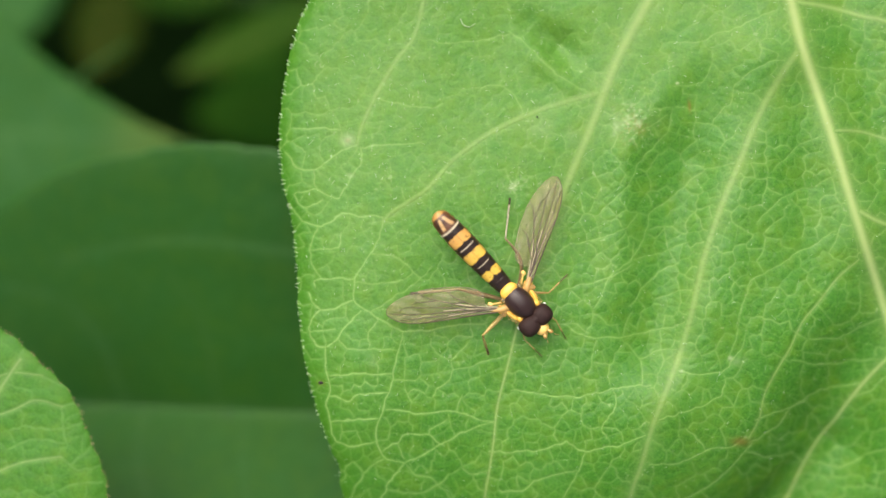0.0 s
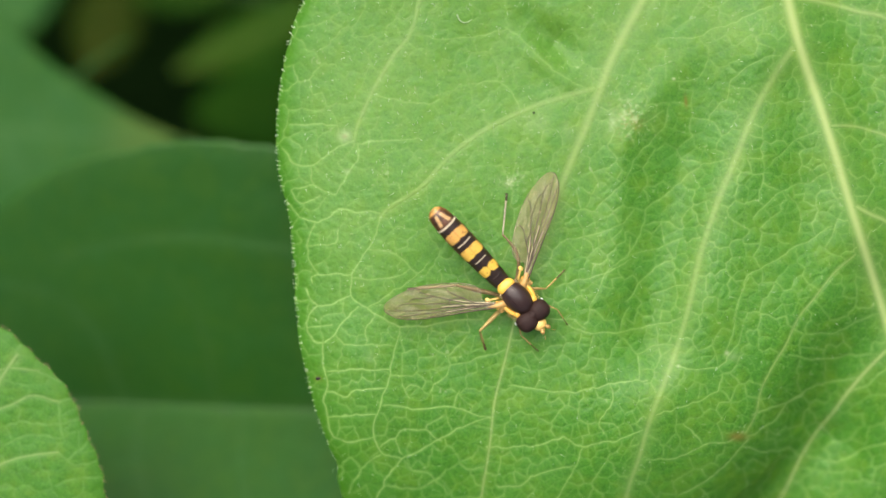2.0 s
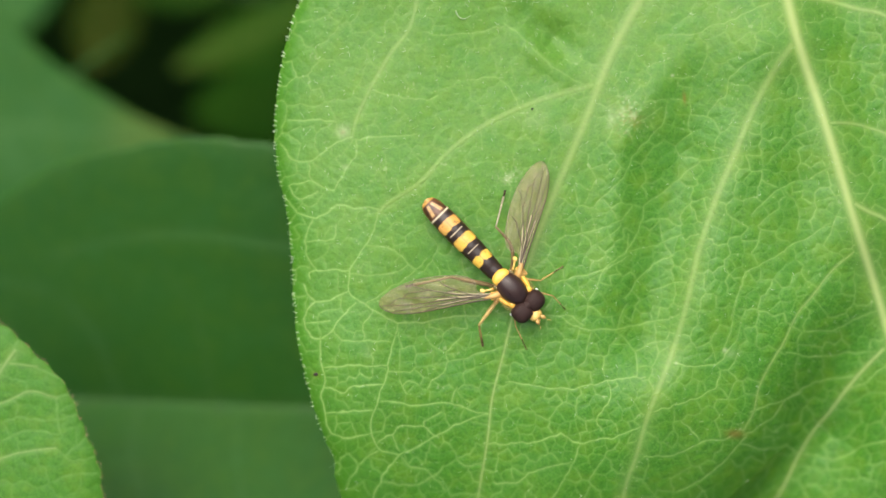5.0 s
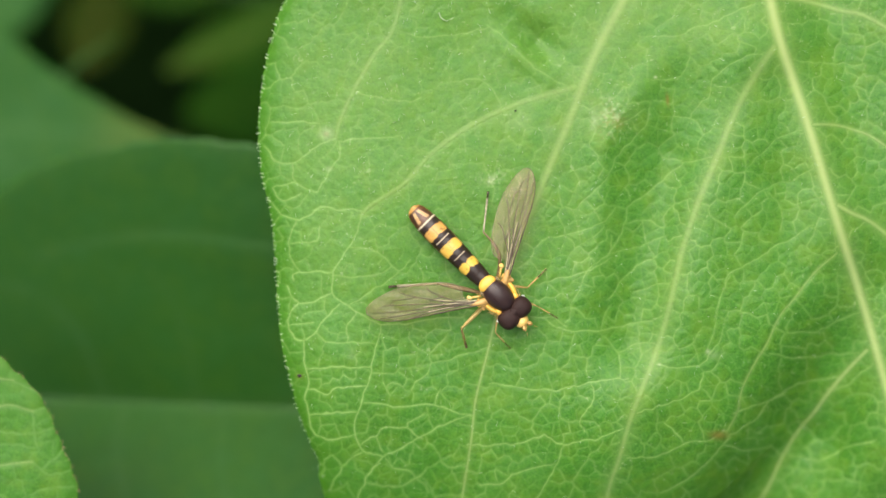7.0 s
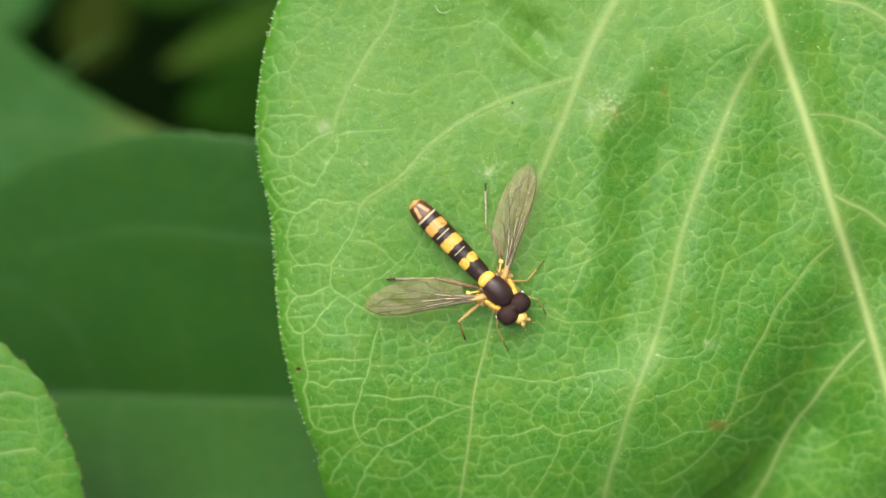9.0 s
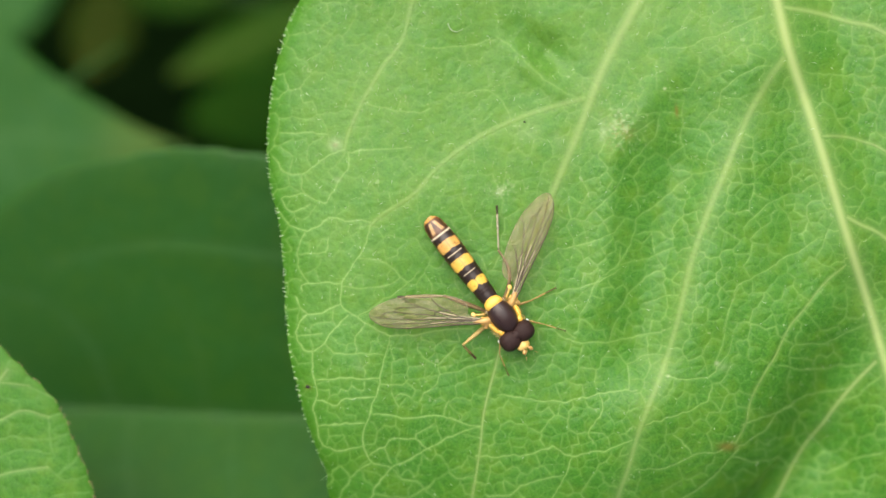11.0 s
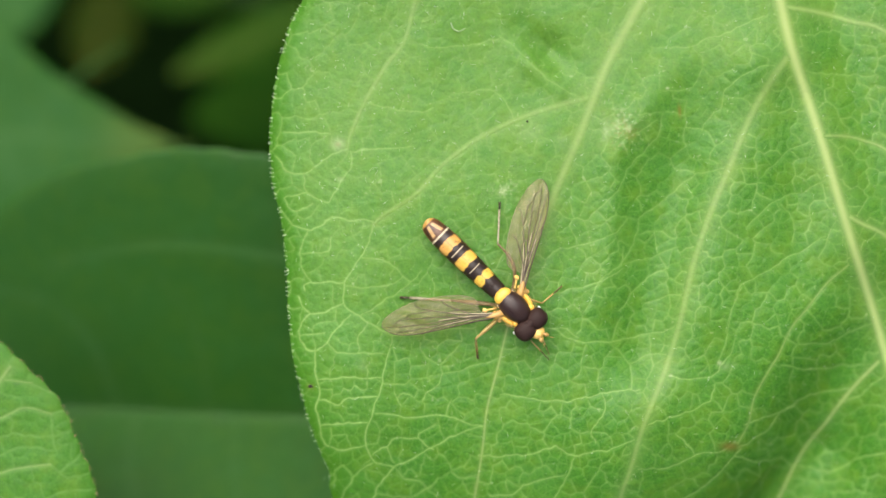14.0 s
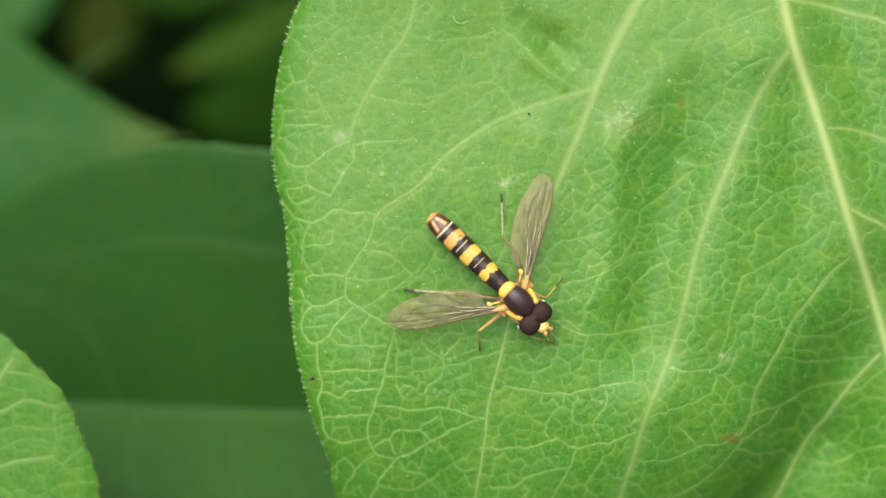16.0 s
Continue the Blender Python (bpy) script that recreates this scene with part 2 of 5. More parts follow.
TAWNY = plain_material("tawny_leg", (0.12, 0.085, 0.035), (0.24, 0.17, 0.075), 6000.0, 0.45, 0.4)
FRASS = plain_material("dark_frass", (0.012, 0.010, 0.005), (0.03, 0.024, 0.012), 6000.0, 0.7, 0.3)
FIBRE = plain_material("pale_fibre", (0.24, 0.36, 0.15), (0.32, 0.44, 0.22), 5000.0, 0.5, 0.4)


# ---- shaping helpers, all in millimetres ----
def rounded(points, steps=8):
    """A smooth line through a few points."""
    p = np.array(points, float)
    p = np.vstack([2 * p[0] - p[1], p, 2 * p[-1] - p[-2]])
    t = np.linspace(0, 1, steps, endpoint=False)[:, None]
    out = []
    for a, b, c, d in zip(p[:-3], p[1:-2], p[2:-1], p[3:]):
        out.append(0.5 * (2 * b + (c - a) * t + (2 * a - 5 * b + 4 * c - d) * t**2 + (3 * b - a - 3 * c + d) * t**3))
    return np.vstack(out + [p[-2:-1]])


def mesh_from(name, verts, faces, mat, smooth=True, values=None):
    me = bpy.data.meshes.new(name)
    me.from_pydata((np.asarray(verts, float) * MM).tolist(), [], faces if isinstance(faces, list) else faces.tolist())
    me.materials.append(mat)
    if smooth:
        me.polygons.foreach_set("use_smooth", np.ones(len(me.polygons), bool))
    for key, value in (values or {}).items():
        me.attributes.new(key, "FLOAT", "POINT").data.foreach_set("value", np.asarray(value, np.float32).ravel())
    me.update()
    return me


def part(name, me, parent, label=""):
    ob = new(name, me)
    ob.parent = parent
    return tagged(ob, label)


def grid_faces(rows, cols, closed=False):
    a = np.arange(rows * cols).reshape(rows, cols)
    if closed:
        a = np.hstack([a, a[:, :1]])
    return np.stack([a[:-1, :-1], a[:-1, 1:], a[1:, 1:], a[1:, :-1]], -1).reshape(-1, 4)


def tube_data(line, radii, sides=8, flat=1.0):
    """A tapered tube along a line of points, its ends closed."""
    p = np.array(line, float)
    r = np.broadcast_to(np.asarray(radii, float), len(p))
    d = np.gradient(p, axis=0)
    d /= np.linalg.norm(d, axis=1)[:, None] + 1e-12
    side = np.cross(d, (0, 0, 1.0))
    weak = np.linalg.norm(side, axis=1) < 0.05
    side[weak] = np.cross(d[weak], (1.0, 0, 0))
    side /= np.linalg.norm(side, axis=1)[:, None]
    up = np.cross(side, d)
    ang = np.linspace(0, 2 * np.pi, sides, endpoint=False)
    v = p[:, None] + r[:, None, None] * (np.cos(ang)[None, :, None] * side[:, None] + flat * np.sin(ang)[None, :, None] * up[:, None])
    faces = grid_faces(len(p), sides, True).tolist()
    faces += [list(range(sides))[::-1], list(range((len(p) - 1) * sides, len(p) * sides))]
    return v.reshape(-1, 3), faces


def joined(pieces):
    verts, faces, n = [], [], 0
    for v, f in pieces:
        verts.append(np.asarray(v, float))
        faces += [[k + n for k in face] for face in f]
        n += len(v)
    return np.vstack(verts), faces


def hashed(i, j, k):
    h = np.sin(i * 127.1 + j * 311.7 + k * 74.7) * 43758.5453
    return h - np.floor(h)


def value_noise(x, y, size, k=0.0):
    u, v = x / size, y / size
    i, j = np.floor(u), np.floor(v)
    a, b = u - i, v - j
    a, b = a * a * (3 - 2 * a), b * b * (3 - 2 * b)
    return (hashed(i, j, k) * (1 - a) + hashed(i + 1, j, k) * a) * (1 - b) + (hashed(i, j + 1, k) * (1 - a) + hashed(i + 1, j + 1, k) * a) * b


def line_distance(x, y, line, reach):
    """Distance from each place to a line, and how far along the line (0 to 1); 99 beyond reach."""
    out, along = np.full(x.shape, 99.0), np.zeros(x.shape)
    lo, hi = line.min(0) - reach, line.max(0) + reach
    sel = (x > lo[0]) & (x < hi[0]) & (y > lo[1]) & (y < hi[1])
    if not sel.any():
        return out, along
    px, py = x[sel], y[sel]
    best, at = np.full(px.shape, 99.0), np.zeros(px.shape)
    n = len(line) - 1
    for k, (a, b) in enumerate(zip(line[:-1], line[1:])):
        d = b - a
        s = np.clip(((px - a[0]) * d[0] + (py - a[1]) * d[1]) / (d @ d + 1e-12), 0, 1)
        far = np.hypot(px - a[0] - s * d[0], py - a[1] - s * d[1])
        near = far < best
        best, at = np.where(near, far, best), np.where(near, (k + s) / n, at)
    out[sel], along[sel] = best, at
    return out, along


def scatter(lo, hi, size, k, jitter=0.95):
    """Irregular seeds over a rectangle, about size apart."""
    i, j = np.meshgrid(np.arange(math.floor(lo[0] / size) - 2, math.ceil(hi[0] / size) + 3.0), np.arange(math.floor(lo[1] / size) - 2, math.ceil(hi[1] / size) + 3.0), indexing="ij")
    x = (i + 0.5 + jitter * (hashed(i, j, k) - 0.5)) * size
    y = (j + 0.5 + jitter * (hashed(i, j, k + 5.3) - 0.5)) * size
    return np.stack([x.ravel(), y.ravel()], 1)


def vein_seeds(lo, hi, size, k, lines):
    """Seeds of the finest cells: scattered, but paired across the larger veins, so that the cells end at these."""
    loose = scatter(lo, hi, size, k)
    near = np.full(len(loose), 99.0)
    pairs = []
    for n, line in enumerate(lines):
        near = np.minimum(near, line_distance(loose[:, 0], loose[:, 1], line, 1.2)[0])
        run = np.concatenate([[0], np.cumsum(np.linalg.norm(np.diff(line, axis=0), axis=1))])
        at = np.arange(0.3, max(run[-1] - 0.2, 0.31), 0.9 * size)
        at = at + 0.3 * size * (hashed(at, at * 0 + n, k + 2) - 0.5)
        p = np.stack([np.interp(at, run, line[:, 0]), np.interp(at, run, line[:, 1])], 1)
        q = np.stack([np.interp(at + 0.05, run, line[:, 0]), np.interp(at + 0.05, run, line[:, 1])], 1) - p
        q = q / (np.linalg.norm(q, axis=1)[:, None] + 1e-9)
        off = (0.32 + 0.16 * hashed(at, at * 0 + n, k + 3))[:, None] * size * np.stack([-q[:, 1], q[:, 0]], 1)
        pairs += [p + off, p - off]
    kept = loose[near > 0.55 * size]
    return np.vstack([kept, *pairs]) if pairs else kept


def cells(x, y, points, size, group):
    """Distance to the nearest border between the cells round the points, and to that between groups of cells."""
    lo = np.array([x.min(), y.min()]) - 3 * size
    cols, rows = int((x.max() - lo[0]) / size) + 5, int((y.max() - lo[1]) / size) + 5
    pi, pj = ((points[:, 0] - lo[0]) / size).astype(int), ((points[:, 1] - lo[1]) / size).astype(int)
    ok = (points[:, 0] > lo[0]) & (points[:, 1] > lo[1]) & (pi < cols) & (pj < rows)
    points, pi, pj = points[ok], pi[ok], pj[ok]
    order = np.argsort(pi * rows + pj, kind="stable")
    points, bins = points[order], (pi * rows + pj)[order]
    rank = np.arange(len(bins)) - np.searchsorted(bins, bins)
    most = min(int(rank.max()) + 1, 7)
    table = np.full((cols * rows, most), -1)
    fits = rank < most
    table[bins[fits], rank[fits]] = np.nonzero(fits)[0]
    table = table.reshape(cols, rows, most)
    coarse = scatter(lo, lo + size * np.array([cols, rows]), size * group, 77.0)
    owner = np.array([int(np.argmin((coarse[:, 0] - a) ** 2 + (coarse[:, 1] - b) ** 2)) for a, b in points])
    ii, jj = np.clip(((x - lo[0]) / size).astype(int), 1, cols - 2), np.clip(((y - lo[1]) / size).astype(int), 1, rows - 2)

    def candidates():
        for di in (-1, 0, 1):
            for dj in (-1, 0, 1):
                for n in range(most):
                    yield table[ii + di, jj + dj, n]

    best, mine = np.full(x.shape, 99.0), np.zeros(x.shape, int)
    for c in candidates():
        d = np.where(c >= 0, (points[c, 0] - x) ** 2 + (points[c, 1] - y) ** 2, 99.0)
        near = d < best
        best, mine = np.where(near, d, best), np.where(near, c, mine)
    bx, by, bo = points[mine, 0] - x, points[mine, 1] - y, owner[mine]
    edge, wide = np.full(x.shape, 9.0), np.full(x.shape, 9.0)
    for c in candidates():
        sx, sy = points[c, 0] - x, points[c, 1] - y
        dx, dy = sx - bx, sy - by
        gap = np.hypot(dx, dy)
        d = np.where((c >= 0) & (c != mine) & (gap > 0.02), (0.5 * (sx + bx) * dx + 0.5 * (sy + by) * dy) / np.maximum(gap, 0.02), 9.0)
        edge = np.minimum(edge, d)
        wide = np.minimum(wide, np.where(owner[c] != bo, d, 9.0))
    return np.maximum(edge, 0.0), np.maximum(wide, 0.0)


# ---- the leaf that the fly sits on ----
LEFT_EDGE = rounded([(18.11, 29.22), (12.14, 28.72), (2.19, 25.40), (-4.11, 20.26), (-6.43, 17.28), (-7.99, 14.62), (-8.89, 12.47), (-9.32, 10.31), (-9.62, 7.99), (-9.72, 5.84),
                     (-9.45, 3.68), (-8.95, 1.69), (-8.76, -0.30), (-8.59, -3.28), (-8.26, -6.10), (-7.76, -8.59), (-7.06, -10.91), (-6.20, -12.90), (-5.87, -14.72), (-4.11, -18.54),
                     (0.53, -23.51), (10.48, -29.15), (23.74, -34.46), (33.03, -37.11)], 10)
RIGHT_EDGE = rounded([(18.11, 29.22), (23.74, 29.05), (32.04, 26.73), (41.98, 19.60), (48.62, 7.99), (50.28, -5.27), (46.96, -18.54), (40.33, -30.15), (35.68, -35.12), (33.03, -37.11)], 12)

# main veins: line, half width at start and end, paleness
MIDRIB = (rounded([(17.21, 29.22), (18.58, 22.92), (20.42, 14.62), (21.21, 11.47), (22.80, 6.67), (24.24, 1.86), (25.88, -3.45), (27.49, -9.25), (29.48, -16.88), (33.13, -37.11)]), 0.39, 0.23, 0.92)
SIDE_VEINS = []
SIDE_VEINS += [
    (rounded([(16.78, 25.57), (14.46, 18.94), (12.07, 14.62), (10.15, 10.98), (8.82, 7.49), (7.49, 4.34), (6.00, 0.70), (5.3, -1.4)]), 0.40, 0.15, 0.46),
    (rounded([(6.00, 0.70), (4.68, -3.28), (3.85, -6.60), (3.18, -9.25), (2.92, -11.57), (2.42, -14.62), (1.69, -18.54)]), 0.085, 0.060, 0.78),
    (rounded([(20.83, 11.57), (19.93, 10.31), (18.60, 7.99), (17.44, 5.17), (16.28, 2.35), (15.29, -0.63), (14.53, -3.95), (13.56, -7.10), (12.34, -10.25), (11.61, -12.73), (10.94, -14.72), (9.82, -20.20)]), 0.23, 0.15, 0.43),
    (rounded([(26.13, -6.33), (24.74, -7.76), (23.41, -9.42), (21.75, -11.91), (20.76, -14.56), (19.77, -17.21), (18.44, -21.85)]), 0.115, 0.085, 0.95),
]
SIDE_VEINS += [
    (rounded([(24.41, -0.63), (23.08, -1.79), (21.92, -3.28), (21.09, -4.28), (20.30, -5.94), (19.50, -7.26), (18.84, -8.59), (18.54, -9.98), (17.94, -11.08)], 5), 0.055, 0.045, 0.52),
    (rounded([(9.15, 9.15), (7.16, 8.66), (4.84, 7.83), (2.52, 6.67), (0.53, 5.17), (-0.96, 3.52), (-2.95, 2.19), (-3.45, 1.69)]), 0.15, 0.09, 0.36),
    (rounded([(0.86, 18.60), (-0.80, 15.62), (-1.62, 12.64), (-2.79, 10.98), (-3.95, 8.99), (-4.78, 7.16), (-5.04, 6.17)]), 0.13, 0.08, 0.33),
    (rounded([(20.59, 14.53), (22.42, 14.23), (24.41, 13.70), (27.06, 12.80), (33.69, 7.99), (40.33, 0.70)]), 0.19, 0.10, 0.62),
    (rounded([(24.14, 2.35), (25.24, 1.76), (27.06, 0.70), (32.04, -3.95), (37.01, -11.91)]), 0.19, 0.10, 0.75),
]
SIDE_VEINS += [
    (rounded([(22.82, 6.93), (24.08, 6.93), (25.24, 6.67), (27.06, 5.84), (32.04, 2.02)]), 0.13, 0.06, 0.6),
]
# lesser veins that link them
LINKS = []
LINKS += [
    [(17.94, -11.08), (16.78, -11.57), (15.45, -11.74), (14.29, -12.40), (12.14, -12.73)],
    [(-3.45, 1.86), (-4.78, 1.96), (-5.94, 2.09), (-7.10, 1.36), (-8.26, 1.62), (-9.09, 2.69)],
    [(-3.45, 1.69), (-4.11, 0.03), (-4.78, -0.96), (-5.21, -1.79), (-5.24, -2.95), (-4.28, -3.68), (-3.45, -4.28), (-2.29, -4.84), (0.20, -4.54), (2.52, -4.34)],
    [(-2.29, -4.84), (-2.79, -6.60), (-3.12, -8.26), (-3.61, -9.58), (-3.85, -10.25), (-3.95, -11.24), (-3.61, -12.07), (-2.29, -12.57), (-0.13, -11.41), (1.53, -10.58), (3.05, -10.08)],
    [(-2.29, -12.57), (-3.12, -13.56), (-3.71, -14.72), (-4.44, -16.22)],
    [(-5.24, -2.95), (-6.43, -3.45), (-7.23, -3.61), (-7.72, -4.11), (-7.86, -4.94), (-7.42, -5.70), (-6.89, -5.77), (-6.26, -5.37), (-5.60, -4.41), (-4.77, -3.61)],
]
LINKS += [
    [(-7.56, -2.29), (-7.52, -1.86), (-7.13, -1.69), (-6.17, -1.66), (-5.24, -1.82)],
    [(-7.16, -3.61), (-7.66, -3.18), (-7.99, -2.55)],
    [(-7.00, -5.67), (-6.77, -7.43), (-6.70, -8.59), (-6.93, -9.25), (-6.60, -10.25), (-6.43, -11.24), (-5.27, -11.64), (-3.85, -11.24)],
    [(-6.70, -7.43), (-4.94, -7.33), (-2.95, -7.36)],
    [(-6.70, -8.66), (-5.44, -8.85), (-4.94, -8.49), (-3.12, -8.49)],
    [(-6.60, -10.18), (-5.27, -9.98), (-3.85, -9.92)],
    [(-3.38, -9.42), (-1.46, -9.58), (0.86, -9.52), (1.69, -9.92), (3.05, -10.08)],
    [(-3.58, -11.80), (-3.12, -11.47), (-2.65, -11.34), (-2.19, -10.84), (-1.72, -10.84), (-0.86, -10.87), (-0.30, -11.40), (-0.03, -11.53)],
    [(-5.04, 6.07), (-6.43, 5.51), (-7.43, 4.68), (-8.59, 4.84), (-9.25, 5.67)],
    [(-4.84, 6.00), (-4.77, 5.17), (-5.44, 4.18), (-6.07, 3.02), (-6.83, 3.18), (-7.42, 3.51), (-8.09, 3.41), (-8.68, 3.18), (-8.49, 2.75), (-8.15, 2.49), (-7.49, 2.62), (-7.06, 2.82)],
]
LINKS += [
    [(-8.76, 7.16), (-7.43, 7.16), (-6.10, 7.00)],
    [(-3.95, 8.92), (-2.45, 8.49), (-0.63, 8.26), (0.03, 8.59)],
    [(8.66, 9.15), (7.16, 9.92), (5.84, 11.04), (4.51, 12.37), (3.85, 12.80)],
    [(4.01, 12.70), (2.19, 12.24), (0.20, 12.10), (-0.80, 12.24)],
    [(4.84, 7.83), (4.01, 9.15), (3.35, 9.65), (1.86, 9.48)],
    [(-4.78, 6.00), (-3.12, 6.17), (-1.29, 6.17)],
    [(2.69, -11.84), (4.01, -11.84), (5.84, -11.74), (7.33, -11.37), (8.32, -11.84), (10.15, -11.51), (12.14, -10.91)],
    [(8.32, -11.84), (7.83, -13.23), (7.33, -14.23), (6.67, -15.22)],
    [(3.18, -14.09), (3.51, -14.29), (4.77, -14.09), (5.34, -13.66), (6.33, -13.29), (7.76, -12.96)],
    [(9.55, -11.08), (9.32, -10.41), (10.15, -9.25), (9.98, -8.26)],
]
LINKS += [
    [(4.01, -8.26), (5.51, -8.52), (7.33, -8.66), (8.82, -8.49), (10.15, -8.19), (12.14, -7.99)],
    [(7.16, -4.44), (8.49, -5.17), (10.48, -5.17), (12.14, -4.78), (14.29, -4.34)],
    [(6.33, -4.34), (7.83, -4.44), (8.49, -4.94)],
    [(8.82, -3.61), (9.32, -2.79), (9.82, -1.62), (10.98, -0.63), (11.14, 0.36)],
    [(6.83, -2.45), (8.49, -2.02), (10.15, -1.56), (11.14, -0.80)],
    [(10.81, -3.45), (11.47, -2.62), (12.47, -1.46), (13.80, -0.80)],
    [(10.31, -1.29), (11.81, 0.53), (12.14, 2.02), (13.80, 3.35), (15.45, 4.68), (17.11, 5.01)],
    [(9.15, 2.02), (10.81, 3.68), (11.47, 5.01), (13.13, 6.83), (13.46, 8.32)],
    [(7.83, 0.36), (9.48, 0.70), (10.81, 1.19), (11.47, 2.02)],
]
LINKS += [
    [(11.47, 5.84), (11.14, 6.67), (12.14, 7.16), (13.13, 7.83)],
    [(13.46, 9.65), (14.29, 9.48), (15.29, 9.82), (15.79, 10.98)],
    [(13.13, 12.14), (14.79, 12.14), (16.78, 12.80), (19.43, 13.96)],
    [(15.95, 7.66), (16.78, 8.49), (17.11, 9.65), (18.44, 10.65), (19.93, 11.14)],
    [(19.43, 4.68), (20.26, 5.51), (21.26, 6.33), (22.58, 6.67)],
    [(18.44, 1.69), (20.10, 3.18), (21.75, 3.68), (23.25, 4.51)],
    [(21.09, 0.70), (21.26, 1.69), (20.93, 2.35), (20.26, 3.02)],
    [(16.78, -6.60), (17.94, -1.96), (19.10, -1.29), (20.43, -0.46), (23.08, 1.03)],
    [(17.11, -4.61), (17.78, -2.62), (18.11, -1.96)],
    [(15.29, -11.74), (14.62, -10.91), (14.29, -10.58)],
    [(17.94, -11.41), (19.43, -10.58), (20.43, -9.25), (22.09, -8.26), (24.74, -7.76)],
]
LINKS += [
    [(13.96, -14.72), (15.45, -14.06), (16.78, -12.90), (17.78, -11.91), (18.11, -11.41)],
    [(18.27, -10.08), (20.10, -9.42), (21.42, -8.76)],
    [(17.78, -11.91), (19.10, -12.24), (20.43, -11.91), (21.42, -12.57)],
    [(12.47, -2.95), (13.80, -2.45), (14.79, -2.29)],
    [(13.63, -7.10), (15.12, -7.43), (16.45, -7.26), (17.44, -5.94), (17.78, -4.94)],
    [(12.47, -10.08), (14.46, -9.42), (16.28, -8.76), (16.61, -7.59)],
    [(20.43, -6.60), (21.75, -6.77), (23.74, -6.60), (25.73, -6.43)],
    [(21.42, -5.27), (23.08, -5.27), (24.41, -4.61), (25.73, -4.11)],
    [(23.74, -8.59), (25.07, -8.26), (26.40, -7.26)],
    [(21.75, -12.57), (23.41, -12.90), (25.07, -11.91), (26.73, -11.57)],
    [(22.09, 10.65), (23.74, 10.48), (26.00, 10.48)],
]
LINKS += [
]

# fainter ones between these
FINE_LINKS = []
FINE_LINKS += [
    [(-5.24, -1.99), (-4.11, -2.02), (-3.12, -1.96), (-2.29, -1.69), (-1.79, -1.36)],
    [(-4.28, -3.68), (-3.58, -3.22), (-2.78, -2.68), (-2.06, -2.35), (-1.29, -1.62)],
    [(-4.11, -0.17), (-3.12, -0.36), (-2.39, -0.63), (-1.86, -1.23), (-1.29, -1.62), (-0.73, -1.03)],
    [(-3.84, -4.21), (-4.38, -4.81), (-4.41, -5.80)],
    [(-6.20, -5.37), (-5.70, -5.87), (-4.44, -5.83), (-3.45, -5.93), (-2.72, -5.93)],
    [(-7.29, 1.43), (-7.66, 0.70), (-7.82, -0.13), (-7.69, -0.80), (-7.19, -1.62)],
    [(-7.82, -0.07), (-6.93, 0.00), (-6.10, 0.10), (-5.97, 1.03)],
    [(-7.79, -4.84), (-7.09, -4.77), (-6.26, -4.74)],
    [(-7.59, 4.61), (-7.52, 3.91), (-7.36, 3.48)],
]
FINE_LINKS += [
    [(-0.63, -8.75), (-0.30, -8.19), (0.43, -7.52), (0.63, -7.06), (1.52, -6.86), (2.85, -6.46), (4.01, -6.20)],
    [(0.63, -7.06), (0.46, -6.60), (1.03, -6.00), (1.46, -5.44)],
    [(0.46, -6.60), (-0.13, -6.33), (-0.63, -5.77), (-0.66, -5.27)],
    [(-0.86, -10.87), (-0.80, -10.51), (-0.30, -10.31), (0.20, -10.08)],
    [(-2.65, -11.34), (-2.39, -11.90), (-2.22, -12.30)],
    [(-2.12, -12.73), (-1.62, -13.23), (-0.80, -13.39), (-0.30, -13.82), (0.20, -14.29), (0.40, -14.68)],
    [(-3.25, -14.05), (-2.12, -14.29), (-0.96, -14.22), (-0.20, -13.79), (0.36, -13.23)],
]
FINE_LINKS += [
    [(0.80, -9.51), (0.96, -9.08), (1.16, -8.52)],
    [(-3.05, -7.66), (-1.62, -7.66), (-1.26, -7.39)],
    [(-2.29, -8.09), (-2.06, -8.58), (-1.82, -8.98)],
    [(-2.12, -8.52), (-1.62, -8.19), (-1.06, -8.52)],
    [(2.52, -13.09), (1.52, -13.16), (1.03, -12.86)],
    [(-4.67, -13.13), (-4.11, -12.76), (-3.55, -12.26)],
    [(-4.67, -13.13), (-4.77, -13.56), (-5.27, -13.95), (-5.50, -14.68)],
    [(11.17, -0.53), (12.46, -0.36), (13.46, 0.03), (14.45, 0.43)],
    [(10.54, -5.14), (10.74, -4.34), (11.17, -3.71)],
    [(8.98, -5.27), (8.82, -6.26), (8.65, -6.93), (8.25, -7.36)],
    [(10.74, -5.44), (11.47, -6.43), (11.70, -7.09), (11.63, -7.99)],
    [(11.47, -6.40), (12.46, -5.93), (13.95, -5.83)],
]


def kinked(points):
    """A line through points with softened corners, as lesser veins run."""
    soft, hard = rounded(points, 6), np.array(points, float)
    flat = np.vstack([a + (b - a) * t for a, b in zip(hard[:-1], hard[1:]) for t in np.linspace(0, 1, 6, endpoint=False)] + [hard[-1]])
    return 0.35 * soft + 0.65 * flat


LINKS = [(kinked(line), 1.0) for line in LINKS] + [(kinked(line), 0.75) for line in FINE_LINKS]
